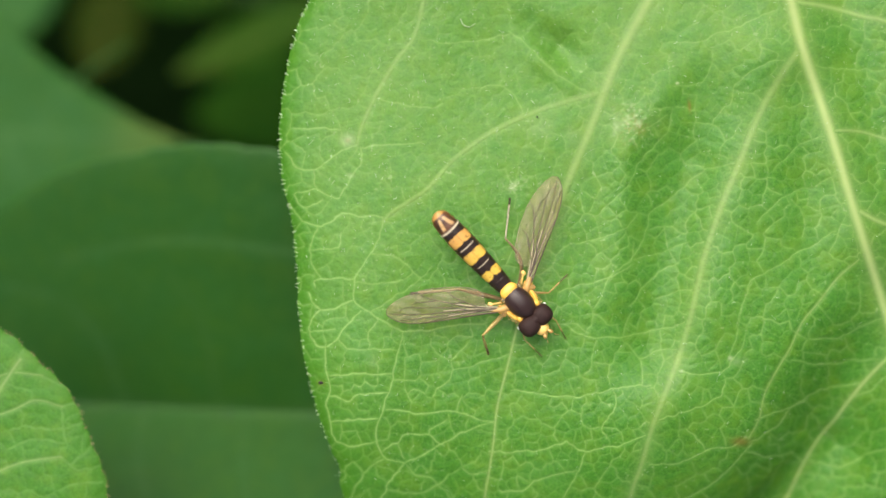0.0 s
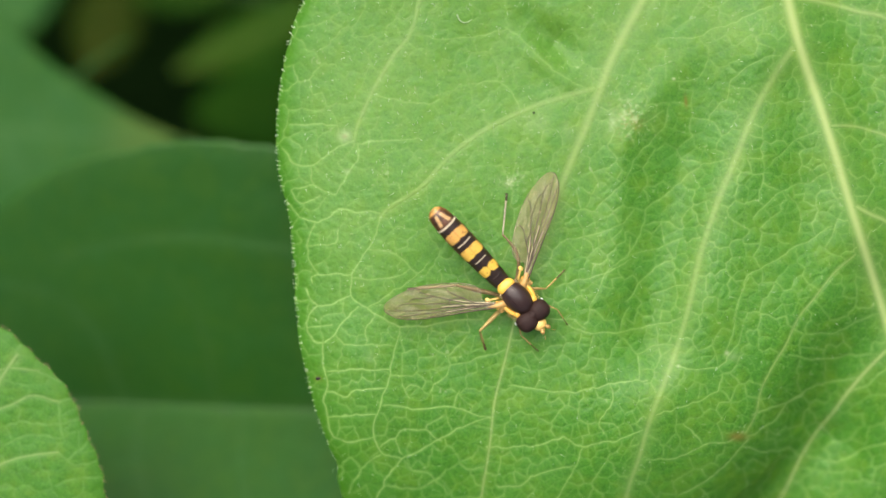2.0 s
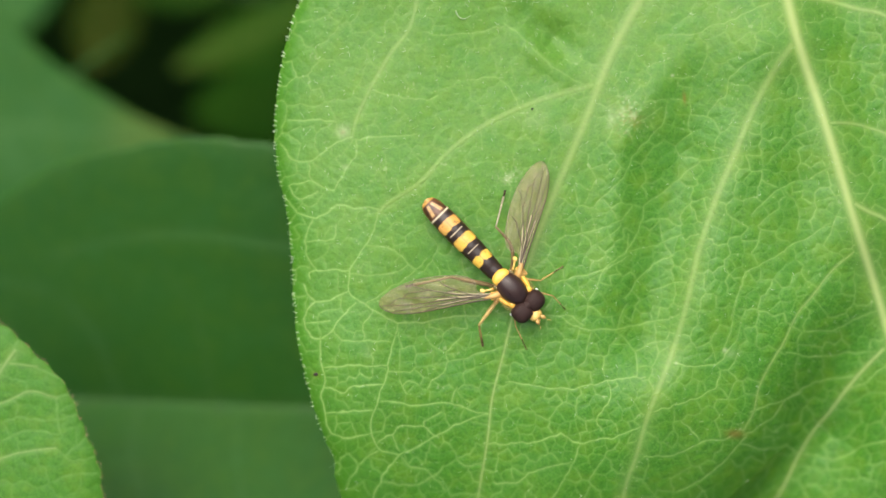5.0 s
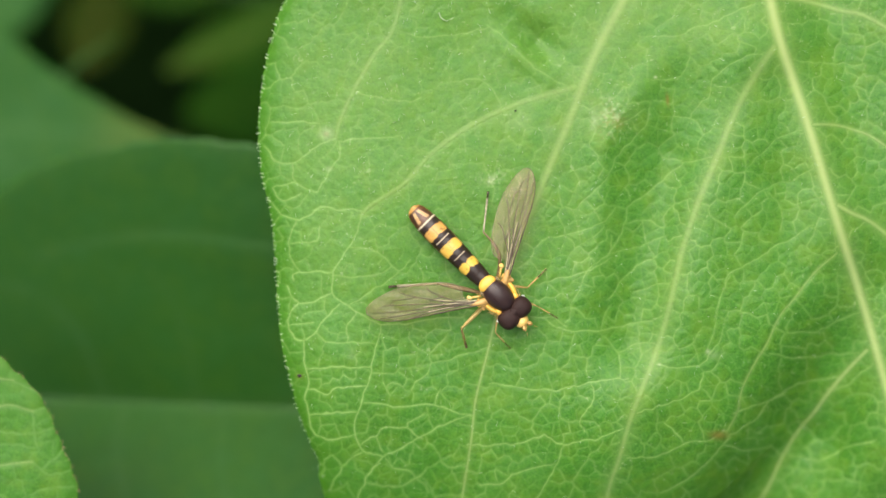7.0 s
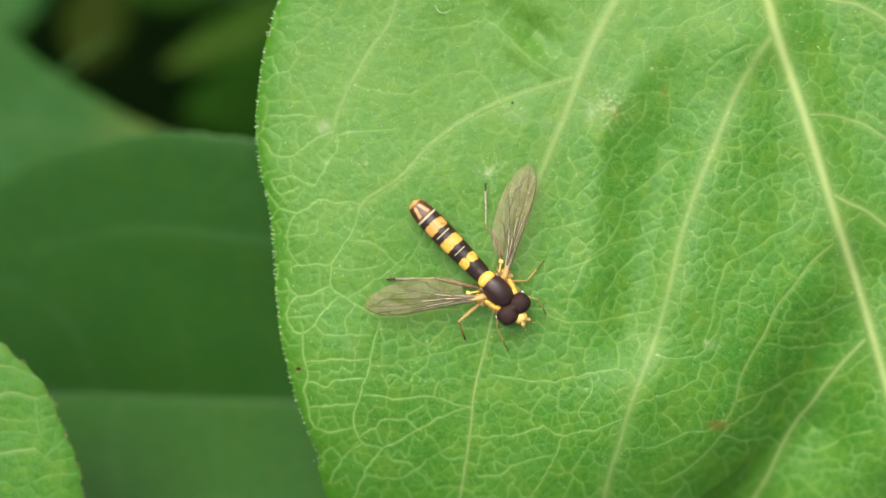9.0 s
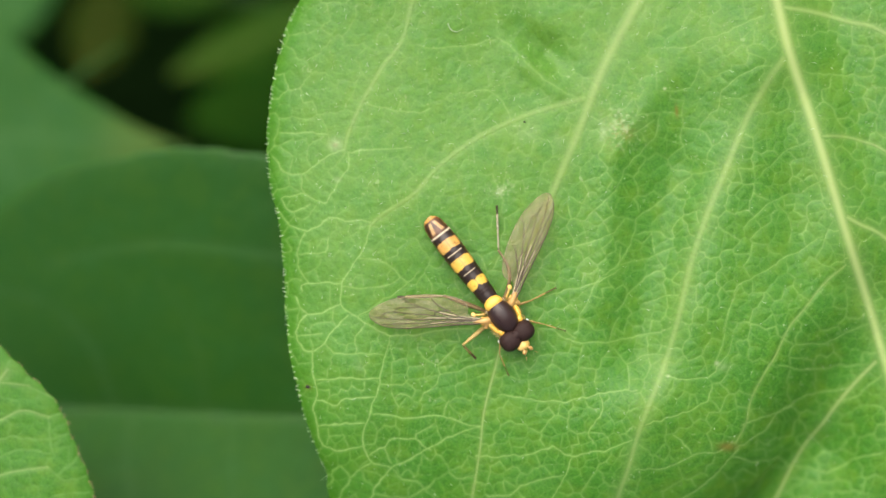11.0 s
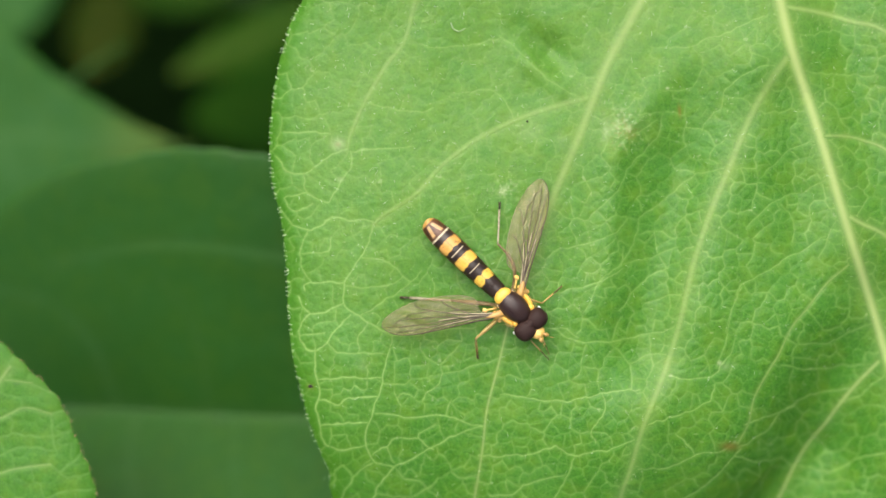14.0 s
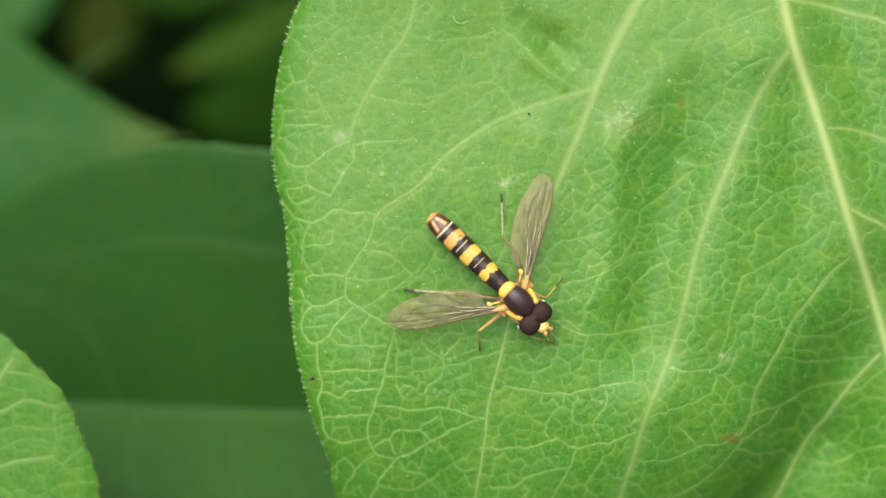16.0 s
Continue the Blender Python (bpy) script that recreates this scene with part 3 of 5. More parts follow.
# slow folds of the blade: line, half width, height at its start, middle and end
FOLDS = [
    (rounded([(15.5, 12.0), (14.2, 10.6), (12.2, 8.2), (10.9, 6.1), (10.5, 3.8), (10.4, 1.0), (10.0, -3.0)]), 1.0, (0.0, 0.36, 0.2)),
    (rounded([(18.6, 11.0), (16.9, 9.0), (15.2, 6.6), (14.3, 3.8), (13.7, 0.3), (12.6, -5.5)]), 2.1, (0.6, -1.0, -1.1)),
    (rounded([(21.4, 8.6), (21.5, 5.0), (21.7, 2.0), (21.6, -1.5)]), 1.6, (-0.2, -0.75, -0.4)),
    (rounded([(18.44, 7.99), (16.12, 2.02), (14.62, -3.95), (12.64, -9.92), (11.31, -14.56)]), 2.4, (0.2, 0.6, 0.3)),
    (rounded([(25.8, -3.2), (24.3, -7.6), (22.7, -11.2), (20.4, -14.7), (18.0, -18.0)]), 2.8, (-1.2, -4.1, -3.8)),
    (rounded([(26.07, -6.60), (23.08, -10.08), (21.09, -14.56)]), 1.3, (0.3, 0.5, 0.4)),
    (rounded([(20.10, 16.28), (22.75, 6.67), (25.73, -3.45)]), 2.2, (0.3, 0.35, 0.3)),
    (rounded([(23.25, 16.61), (25.24, 7.99), (27.72, -1.96)]), 2.3, (-0.9, -0.8, -0.6)),
    (rounded([(5.34, 13.13), (6.83, 11.91), (8.32, 10.48)]), 0.95, (-0.3, -0.72, -0.15)),
    (rounded([(4.18, 12.57), (5.84, 10.98), (7.49, 9.65)]), 0.6, (0.05, 0.22, 0.12)),
    (rounded([(-2.79, 17.94), (-2.12, 6.33), (-2.79, -3.95)]), 6.0, (0.3, 0.25, 0.1)),
    (rounded([(-4.11, -2.62), (-4.78, -8.59), (-3.45, -13.56)]), 2.0, (0.25, 0.25, 0.25)),
]


def fold_height(x, y):
    h = np.zeros(np.shape(x))
    for line, wide, tall in FOLDS:
        d, s = line_distance(x, y, line, 4 * wide)
        h = h + np.interp(s, (0.0, 0.5, 1.0), tall) * np.exp(-((d / wide) ** 2))
    h = h + 0.5 * (value_noise(x + 31, y + 17, 7.0, 1.0) - 0.5) + 0.22 * (value_noise(x, y, 3.1, 2.0) - 0.5)
    h = h + sag(x, np.maximum(y, -18.0))
    return h - 0.00025 * ((x - 10) ** 2 + y**2) - 0.0032 * np.maximum(0, np.minimum(x, 40) - 0.8 * y - 18) ** 2


def sag(x, y):
    """The far lower part of the blade bends down."""
    left = 1 / (1 + np.exp((x - 3.0) / 1.5))
    return -0.010 * left * np.maximum(0.0, -(y + 2.0)) ** 2 -0.046 * np.maximum(0.0, -(y + 8.6)) ** 2 * (0.42 + 0.58 / (1 + np.exp(-(x - 6.5) / 1.8)))


SEEDS = {}
MARKS = ("net", "rib", "stain", "scar", "margin", "pale")


def rib_tone(d, w, bold=1.0):
    """How pale the blade is at a distance from a rib of half width w."""
    most = bold * np.clip(0.10 + 1.35 * w, 0.25, 0.62)
    return 1.1 * most * np.exp(-((d / ((0.58 + 0.17 * (bold > 0.9) + 0.25 * (bold < 0.5)) * w)) ** 2.0)) + 0.24 * bold * np.exp(-((d / (1.15 * w)) ** 2)) + 0.10 * np.exp(-((d / (3.4 * w)) ** 2))


def leaf_field(x, y, edge, strong, ribs, links, k, cell=0.82):
    """Heights and marks of a leaf: height, net, rib."""
    lx = x + 0.16 * (value_noise(x, y, 0.8, k + 16) - 0.5) + 0.12 * (value_noise(x, y, 0.33, k + 18) - 0.5)
    ly = y + 0.16 * (value_noise(x, y, 0.8, k + 17) - 0.5) + 0.12 * (value_noise(x, y, 0.33, k + 19) - 0.5)
    lines = [line for line, _ in links] + [r[0] for r in ribs]
    key = (k, cell)
    if key not in SEEDS:
        SEEDS[key] = vein_seeds((x.min(), y.min()), (x.max(), y.max()), cell, k, lines)
    d3, d2 = cells(lx, ly, SEEDS[key], cell, 2.6)
    link, lit = np.full(x.shape, 99.0), np.zeros(x.shape)
    # broadest low down near the margin
    broad = 0.035 + 0.011 / (1 + np.exp((x - 4 + 0.25 * y) / 1.6))
    for line, weight in links:
        d, s = line_distance(lx, ly, line, 1.0)
        # the ends of a lesser vein thin out
        end = np.clip(0.72 + 3 * np.minimum(s, 1 - s), 0.72, 1.0)
        link = np.minimum(link, d / end)
        lit = np.maximum(lit, weight * end * np.exp(-((d / broad) ** 2)))
    fade = 0.25 + 0.75 * value_noise(x, y, 1.9, k + 4)
    lower, upper = 1 / (1 + np.exp((y + 7) / 0.8)), 1 / (1 + np.exp(-(y - 1.5) / 0.8))
    tone = np.clip((0.75 + 0.25 * fade) * 0.56 + 0.32 / (1 + np.exp((x + 4) / 2.0)) + 0.27 * lower - 0.16 * upper, 0.4, 1.0)
    near = 1 - 0.75 * np.exp(-((link / 0.16) ** 2))
    net = np.maximum.reduce([
        tone * lit + 0.10 * np.exp(-((link / 0.18) ** 2)),
        (0.55 + 0.22 / (1 + np.exp((x + 4) / 2.0))) * (0.3 + 0.7 * fade) * near * (0.22 + 0.78 * strong) * np.exp(-((d2 / 0.042) ** 2)) + 0.07 * near * np.exp(-((d2 / 0.2) ** 2)),
        0.38 * fade * strong * np.exp(-((d3 / 0.030) ** 2)),
    ])
    rib, sink = np.zeros(x.shape), np.zeros(x.shape)
    for line, w0, w1, bold in ribs:
        d, s = line_distance(x, y, line, 2.5)
        w = w0 + (w1 - w0) * s
        rib = np.maximum(rib, rib_tone(d, w, bold))
        sink = np.maximum(sink, np.exp(-((d / (2.2 * w)) ** 2)))
    bulge = 0.026 * strong * np.minimum(d3 / 0.3, 1.0) ** 0.7 + 0.020 * np.minimum(np.minimum(d2, link) / 0.6, 1.0) ** 0.8
    bulge = bulge + 0.018 * (value_noise(x, y, 0.45, k + 6) - 0.5) + 0.03 * (value_noise(x, y, 1.1, k + 7) - 0.5) + 0.012 * (1 - strong) * (value_noise(x, y, 0.30, k + 8) - 0.5)
    return bulge * (1 - 0.7 * sink) - 0.012 * sink, np.clip(net, 0, 1), np.clip(rib, 0, 1)


def margin_bend(d):
    return -0.75 * np.exp(-d / 0.85) - 0.15 * np.exp(-d / 3.0)


def spot(x, y, at, wide, tall, turn=0.0):
    c, s = math.cos(turn), math.sin(turn)
    dx, dy = x - at[0], y - at[1]
    return np.exp(-(((c * dx + s * dy) / wide) ** 2) - (((c * dy - s * dx) / tall) ** 2))


def spread(y, fine_lo, fine_hi, lo, hi, fine, coarse):
    return np.concatenate([np.arange(lo, fine_lo, coarse), np.arange(fine_lo, fine_hi, fine), np.linspace(fine_hi, hi, int((hi - fine_hi) / coarse) + 2)])


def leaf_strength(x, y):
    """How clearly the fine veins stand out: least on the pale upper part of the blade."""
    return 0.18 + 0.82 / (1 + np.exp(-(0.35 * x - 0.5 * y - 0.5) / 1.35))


# sheen painted as a paler upper blade, mottled at random
def leaf_sheen_pale(x, y, strong):
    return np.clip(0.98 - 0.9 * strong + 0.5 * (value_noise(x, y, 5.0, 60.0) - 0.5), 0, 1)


def main_leaf():
    leaf = tagged(new("leaf"), "broad bright green leaf with pale raised veins and a hairy margin", "leaf", "leaves of the shrub")
    top, bottom = LEFT_EDGE[:, 1].max() - 0.02, LEFT_EDGE[:, 1].min() + 0.02
    ys = spread(0, -17.5, 17.0, bottom, top, 0.052, 0.9)
    order = np.argsort(LEFT_EDGE[:, 1])
    xl = np.interp(ys, LEFT_EDGE[order, 1], LEFT_EDGE[order, 0])
    order = np.argsort(RIGHT_EDGE[:, 1])
    xr = np.interp(ys, RIGHT_EDGE[order, 1], RIGHT_EDGE[order, 0])
    xm = np.minimum(27.6, xl + 0.7 * (xr - xl))
    s = np.linspace(0, 1, 700)
    far = np.linspace(0, 1, 40)[1:]
    x = np.hstack([xl[:, None] + (xm - xl)[:, None] * s, xm[:, None] + (xr - xm)[:, None] * far])
    y = np.broadcast_to(ys[:, None], x.shape).copy()
    toothed = 0.10 * (value_noise(y, y * 0, 0.55, 3.0) - 0.5) + 0.12 * (value_noise(y, y * 0, 1.7, 4.0) - 0.5)
    edge = np.minimum(line_distance(x, y, LEFT_EDGE, 7.0)[0], line_distance(x, y, RIGHT_EDGE, 7.0)[0])
    edge = np.minimum(edge, 7.0)
    x = x + toothed * np.exp(-edge / 0.3)
    ribs = [MIDRIB, *SIDE_VEINS]
    strong = np.maximum(leaf_strength(x, y), 0.9 * np.exp(-edge / 2.5))
    relief, net, rib = leaf_field(x, y, edge, strong, ribs, LINKS, 20.0)
    z = fold_height(x, y) + margin_bend(edge) + relief
    stain = 0.75 * spot(x, y, (14.46, 8.39), 0.10, 0.36, 0.1) + 0.8 * spot(x, y, (17.43, -11.3), 0.55, 0.28) + 0.28 * spot(x, y, (11.57, 7.06), 0.4, 0.35)
    stain = stain + 0.4 * spot(x, y, (-7.20, -7.89), 0.25, 0.16) + 0.6 * spot(x, y, (-5.57, 6.40), 0.13, 0.12)
    scar = 0.45 * spot(x, y, (4.11, 3.75), 0.35, 0.18, 0.6) + 0.6 * spot(x, y, (16.85, -6.40), 0.13, 0.12) + 0.2 * spot(x, y, (17.21, -6.60), 0.4, 0.25)
    scar = scar + 0.9 * spot(x, y, (13.76, 9.72), 0.1, 0.07) + 0.3 * spot(x, y, (-5.44, 4.34), 0.22, 0.16) + 0.45 * spot(x, y, (-5.57, 6.40), 0.42, 0.38)
    scar = scar + 0.14 * spot(x, y, (-4.11, -6.60), 0.3, 0.4) + 0.22 * spot(x, y, (10.15, 7.16), 0.2, 0.5) + 0.12 * spot(x, y, (7.49, 6.67), 0.5, 0.5)
    scar = scar + 0.5 * spot(x, y, (13.99, -7.16), 0.08, 0.08) + 0.12 * spot(x, y, (5.67, 7.16), 0.8, 0.6) + 0.22 * spot(x, y, (11.14, 7.49), 1.3, 1.1)
    # a scraped, corky patch
    crumb, pit = value_noise(x, y, 0.17, 43.0), value_noise(x, y, 0.12, 44.0)
    patch = spot(x, y, (11.2, 7.5), 1.1, 1.3, 0.3)
    scar = scar - 0.12 * patch + 0.34 * patch * np.clip((crumb - 0.62) * 4, 0, 1) + 0.4 * spot(x, y, (4.3, 3.8), 0.7, 0.5) * np.clip((pit - 0.55) * 4, 0, 1)
    stain = stain + 0.40 * spot(x, y, (11.1, 7.2), 0.8, 1.0) * np.clip((pit - 0.5) * 4, 0, 1)
    z = z + 0.05 * patch * (crumb - 0.5)
    speck = (value_noise(x, y, 0.16, 40.0) > 0.93) * 0.32
    scar = scar + speck * value_noise(x, y, 2.2, 41.0)
    out = 1 - np.clip(fold_height(x, y), -4, 2) / 84.7
    me = mesh_from("blade", np.stack([x * out, y * out, z], -1).reshape(-1, 3), grid_faces(*x.shape)[:, ::-1] if ys[1] < ys[0] else grid_faces(*x.shape), LEAF, True, {
        "net": net, "rib": rib, "stain": np.clip(stain, 0, 1), "scar": np.clip(scar, 0, 1), "margin": np.clip(0.55 * np.exp(-edge / 2.4) + 0.42 * np.exp(-edge / 0.6), 0, 1), "pale": leaf_sheen_pale(x, y, strong)})
    part("blade", me, leaf)
    under = np.stack([x * out, y * out, z - 0.22], -1)[::6, ::6]
    flat = np.zeros(under.shape[:2])
    part("underside", mesh_from("underside", under.reshape(-1, 3), grid_faces(*under.shape[:2])[:, ::-1], LEAF_UNDER, True, {key: flat for key in MARKS}), leaf, "dull paler underside")
    rim = np.concatenate([np.stack([x * out, y * out, z], -1)[:, 0], np.stack([x * out, y * out, z - 0.24], -1)[:, 0]]).reshape(2, -1, 3)
    flat = np.zeros(rim.shape[:2])
    part("rim", mesh_from("rim", rim.reshape(-1, 3), grid_faces(*rim.shape[:2]), LEAF, True, {key: flat + (key == "margin") for key in MARKS}), leaf)

    def surface(gx, gy):
        return fold_height(gx, gy) + leaf_field(gx, gy, None, leaf_strength(gx, gy), ribs, LINKS, 20.0)[0]

    for k, (line, w0, w1, bold) in enumerate(ribs):
        part("midrib" if k == 0 else "side_vein", rib_mesh(line, w0, w1, bold, LEAF, surface, lambda gx, gy: leaf_sheen_pale(gx, gy, leaf_strength(gx, gy))), leaf, "pale yellow-green midrib" if k == 0 else "")
    part("surface_hairs", down_mesh(surface), leaf, "sparse tiny white hairs lying on the blade")["kind"] = "stuff"
    part("margin_hairs", hair_mesh(LEFT_EDGE * (1 - np.clip(fold_height(*LEFT_EDGE.T), -4, 2) / 84.7)[:, None], -17.9, 17.2, -1.0, 0.95, HAIR, lambda x, y: fold_height(x, y) - 0.8, 0.29), leaf, "fine white hairs along the leaf margin")["kind"] = "stuff"
    return leaf


def rib_mesh(line, w0, w1, bold, mat, ground, pale=None):
    """A low rounded rib, sunk in the blade at its sides."""
    n = len(line)
    s = np.linspace(0, 1, n)
    w = w0 + (w1 - w0) * s
    d = np.gradient(line, axis=0)
    d /= np.linalg.norm(d, axis=1)[:, None] + 1e-9
    side = np.stack([-d[:, 1], d[:, 0]], 1)
    across = np.linspace(-1.25, 1.25, 13)
    xy = line[:, None] + across[None, :, None] * (w[:, None, None] * side[:, None])
    z = ground(xy[..., 0], xy[..., 1]) - 0.004 + (0.006 + 0.012 * w[:, None]) * np.exp(-((across[None] / 0.8) ** 2)) - 0.008 * (np.abs(across[None]) > 1.2)
    if pale:
        xy = xy * (1 - np.clip(fold_height(xy[..., 0], xy[..., 1]), -4, 2) / 84.7)[..., None]
    tone = rib_tone(np.abs(across)[None] * w[:, None], w[:, None], bold)
    flat = np.zeros(tone.shape)
    return mesh_from("rib", np.concatenate([xy, z[..., None]], -1).reshape(-1, 3), grid_faces(n, 13)[:, ::-1], mat, True, {"net": flat, "rib": tone, "stain": flat, "scar": flat, "margin": flat, "pale": pale(xy[..., 0], xy[..., 1]) if pale else flat})


def hair_mesh(edge, y_lo, y_hi, outward, long, mat, ground, gap=0.31):
    """Short curved tapering hairs along a margin."""
    rng = random.Random(7)
    pieces = []
    seg = np.linalg.norm(np.diff(edge, axis=0), axis=1)
    run = np.concatenate([[0], np.cumsum(seg)])
    for at in np.arange(0, run[-1], gap):
        at = at + rng.uniform(-0.22, 0.22)
        p = np.array([np.interp(at, run, edge[:, 0]), np.interp(at, run, edge[:, 1])])
        if not y_lo < p[1] < y_hi:
            continue
        q = np.array([np.interp(at + 0.1, run, edge[:, 0]), np.interp(at + 0.1, run, edge[:, 1])]) - p
        q /= np.linalg.norm(q) + 1e-9
        nrm = np.array([q[1], -q[0]]) * -outward * -1
        size = long * rng.uniform(0.35, 1.3)
        lean, bow = rng.uniform(-0.6, 1.1), rng.uniform(-0.7, 0.5)
        z0 = float(ground(np.array([p[0]]), np.array([p[1]]))[0])
        line = []
        for s in (0.0, 0.35, 0.7, 1.0):
            xy = p - 0.06 * nrm + nrm * size * s + q * size * (lean * s * 0.5 + bow * s * s)
            line.append((xy[0], xy[1], z0 + size * 0.25 * s))
        pieces.append(tube_data(line, [0.014, 0.0125, 0.010, 0.006], 4))
    v, f = joined(pieces)
    return mesh_from("hairs", v, f, mat)


def down_mesh(surface):
    """Tiny pale hairs, pressed to the blade, thickest on its upper part."""
    rng = random.Random(23)
    places, ways = [], []
    while len(places) < 600:
        gx, gy = rng.uniform(-8.5, 26), rng.uniform(-15, 15)
        if gx < -8.0 + max(0.0, 0.14 * (-gy - 2)) or rng.random() > 0.35 + 0.65 / (1 + math.exp(0.35 * gx - 0.4 * gy)):
            continue
        places.append((gx, gy))
        ways.append((rng.uniform(0, 2 * math.pi), rng.uniform(0.10, 0.30), rng.uniform(-0.5, 0.5)))
    p = np.array(places)
    z = surface(p[:, 0], p[:, 1])
    out = 1 - np.clip(fold_height(p[:, 0], p[:, 1]), -4, 2) / 84.7
    pieces = []
    for (gx, gy), h, o, (turn, size, bow) in zip(places, z, out, ways):
        d, n = np.array([math.cos(turn), math.sin(turn)]), np.array([-math.sin(turn), math.cos(turn)])
        line = [(*(np.array([gx, gy]) * o + d * size * q + n * bow * size * q * q), h + 0.01 + 0.10 * size * math.sin(2.2 * q)) for q in (0.0, 0.5, 1.0)]
        pieces.append(tube_data(line, [0.007, 0.006, 0.003], 3))
    return mesh_from("hairs", *joined(pieces), HAIR)


# ---- the other leaves, round the first and below it ----
def round_leaf(label, mat, centre, long, wide, turn, z, point=0.0, droop=0.03, slope=(0.0, 0.0), fold=(0.0, 0.0), fine=None, rings=24, steps=90, cell=1.6, k=50.0, veins=7, extra=None, links=(), hairs=None, petiole=None, pivot=(0.0, 0.0), dry_tip=0.0, taper=0.0):
    """An oval leaf round its centre: long and wide are half its length and width, turn its axis in degrees."""
    leaf = tagged(new("leaf"), label, "leaf", "leaves of the shrub")
    th = np.linspace(0, 2 * np.pi, steps, endpoint=False)
    rho = np.linspace(0.0, 1.0, rings) ** 0.8
    if fine:
        lo, hi, n = fine
        th = np.concatenate([np.linspace(radians(lo), radians(hi), n, endpoint=False), np.linspace(radians(hi), radians(lo) + 2 * np.pi, steps, endpoint=False)])
        rho = np.concatenate([np.linspace(0.0, 0.5, 12, endpoint=False), np.linspace(0.5, 1.0, rings)])
    shape = 1 - point * np.abs(np.sin(th)) * (1 - np.abs(np.sin(th))) ** 0.5
    wav = 1 + 0.005 * np.sin(7 * th + k) + 0.006 * np.sin(17 * th + 2 * k) + 0.004 * np.sin(61 * th)
    u = long * np.cos(th) * shape * wav
    v = wide * np.sin(th) * shape * wav
    if taper:
        v = wide * wav * np.sign(np.sin(th)) * np.minimum(np.abs(np.sin(th)), np.where(np.cos(th) > 0, (1 - np.cos(th)) ** taper, 1.0))
    lu, lv = rho[:, None] * u, rho[:, None] * v
    c, s = math.cos(radians(turn)), math.sin(radians(turn))
    x, y = centre[0] + c * lu - s * lv, centre[1] + s * lu + c * lv
    edge = (1 - rho[:, None]) * np.hypot(u, v)

    def ground(gx, gy):
        a, b = c * (gx - centre[0]) + s * (gy - centre[1]), c * (gy - centre[1]) - s * (gx - centre[0])
        h = -droop * (a * a + b * b) / long + slope[0] * a + slope[1] * b + np.where(b > 0, fold[0] * b, -fold[1] * b)
        return z + h + 0.5 * (value_noise(gx + k, gy, 6.0, k) - 0.5)

    ribs = [(np.array([(centre[0] + c * a, centre[1] + s * a) for a in np.linspace(-0.97 * long, 0.95 * long, 24)]), 0.4, 0.12, 1.0)]
    for n in range(veins):
        for side in (-1, 1):
            a0 = long * (-0.8 + 1.45 * (n + (0.35 if side > 0 else 0.0)) / max(veins, 1))
            line = []
            for q in np.linspace(0, 1, 9):
                a, b = a0 + 0.42 * long * q**1.5 * (1 - 0.25 * q), side * wide * 0.86 * q * math.sqrt(max(0.05, 1 - (min(0.97, abs(a0 + 0.3 * long * q) / long)) ** 2))
                line.append((centre[0] + c * a - s * b, centre[1] + s * a + c * b))
            ribs.append((np.array(line), 0.17, 0.06, 1.0))
    if extra:
        ribs = extra
    strong = np.full(x.shape, 0.9)
    relief, net, rib = leaf_field(x, y, edge, strong, ribs, links, k, cell)
    dry = dry_tip * np.clip((lu / long - 0.62) / 0.3, 0, 1) if dry_tip else 0 * x
    zz = ground(x, y) + relief - 0.25 * np.exp(-edge / 0.6)
    margin = np.clip(np.exp(-edge / 0.6) * 0.7, 0, 1)
    # the innermost ring is one point
    verts = np.stack([x, y, zz], -1) - np.array([pivot[0], pivot[1], 0.0])
    blade = part("blade", mesh_from("blade", verts.reshape(-1, 3), grid_faces(len(rho), len(th), True)[:, ::-1], mat, True, {"net": net, "rib": rib, "stain": dry, "scar": 0 * x, "margin": margin, "pale": 0 * x}), leaf)
    thick = blade.modifiers.new("thickness", "SOLIDIFY")
    thick.thickness, thick.offset = 0.25 * MM, -1
    shift = np.array([pivot[0], pivot[1]])

    def surface(a, b):
        a, b = a + shift[0], b + shift[1]
        return ground(a, b) + leaf_field(a, b, None, np.full(a.shape, 0.9), ribs, links, k, cell)[0]

    for n, (line, w0, w1, bold) in enumerate(ribs):
        part("midrib" if n == 0 else "side_vein", rib_mesh(line - shift, w0, w1, bold, mat, surface), leaf)
    if hairs:
        outline = np.stack([x[-1], y[-1]], -1)[: fine[2]] - shift
        part("margin_hairs", hair_mesh(outline, -99, 99, hairs[0], hairs[1], HAIR_RUST, lambda a, b: ground(a + shift[0], b + shift[1]) - 0.15, 0.2), leaf, "fine rusty hairs along the leaf margin")["kind"] = "stuff"
    if petiole:
        base = np.array([centre[0] + c * -0.97 * long * petiole, centre[1] + s * -0.97 * long * petiole])
        z0 = float(ground(base[:1], base[1:])[0])
        out = np.array([-c, -s]) * petiole
        line = [(*(base + out * q), z0 + (GROUND + 1 - z0) * f) for q, f in ((-1.0, 0.001), (3, 0.02), (7, 0.12), (10, 0.4), (11, 0.75), (11.5, 1.03))]
        v, f = tube_data(rounded([(p[0] - shift[0], p[1] - shift[1], p[2]) for p in line], 4), 0.8, 8)
        part("petiole", mesh_from("petiole", v, f, STEM), leaf)
    leaf.location = (pivot[0] * MM, pivot[1] * MM, 0)
    return leaf


GROUND = -125.0


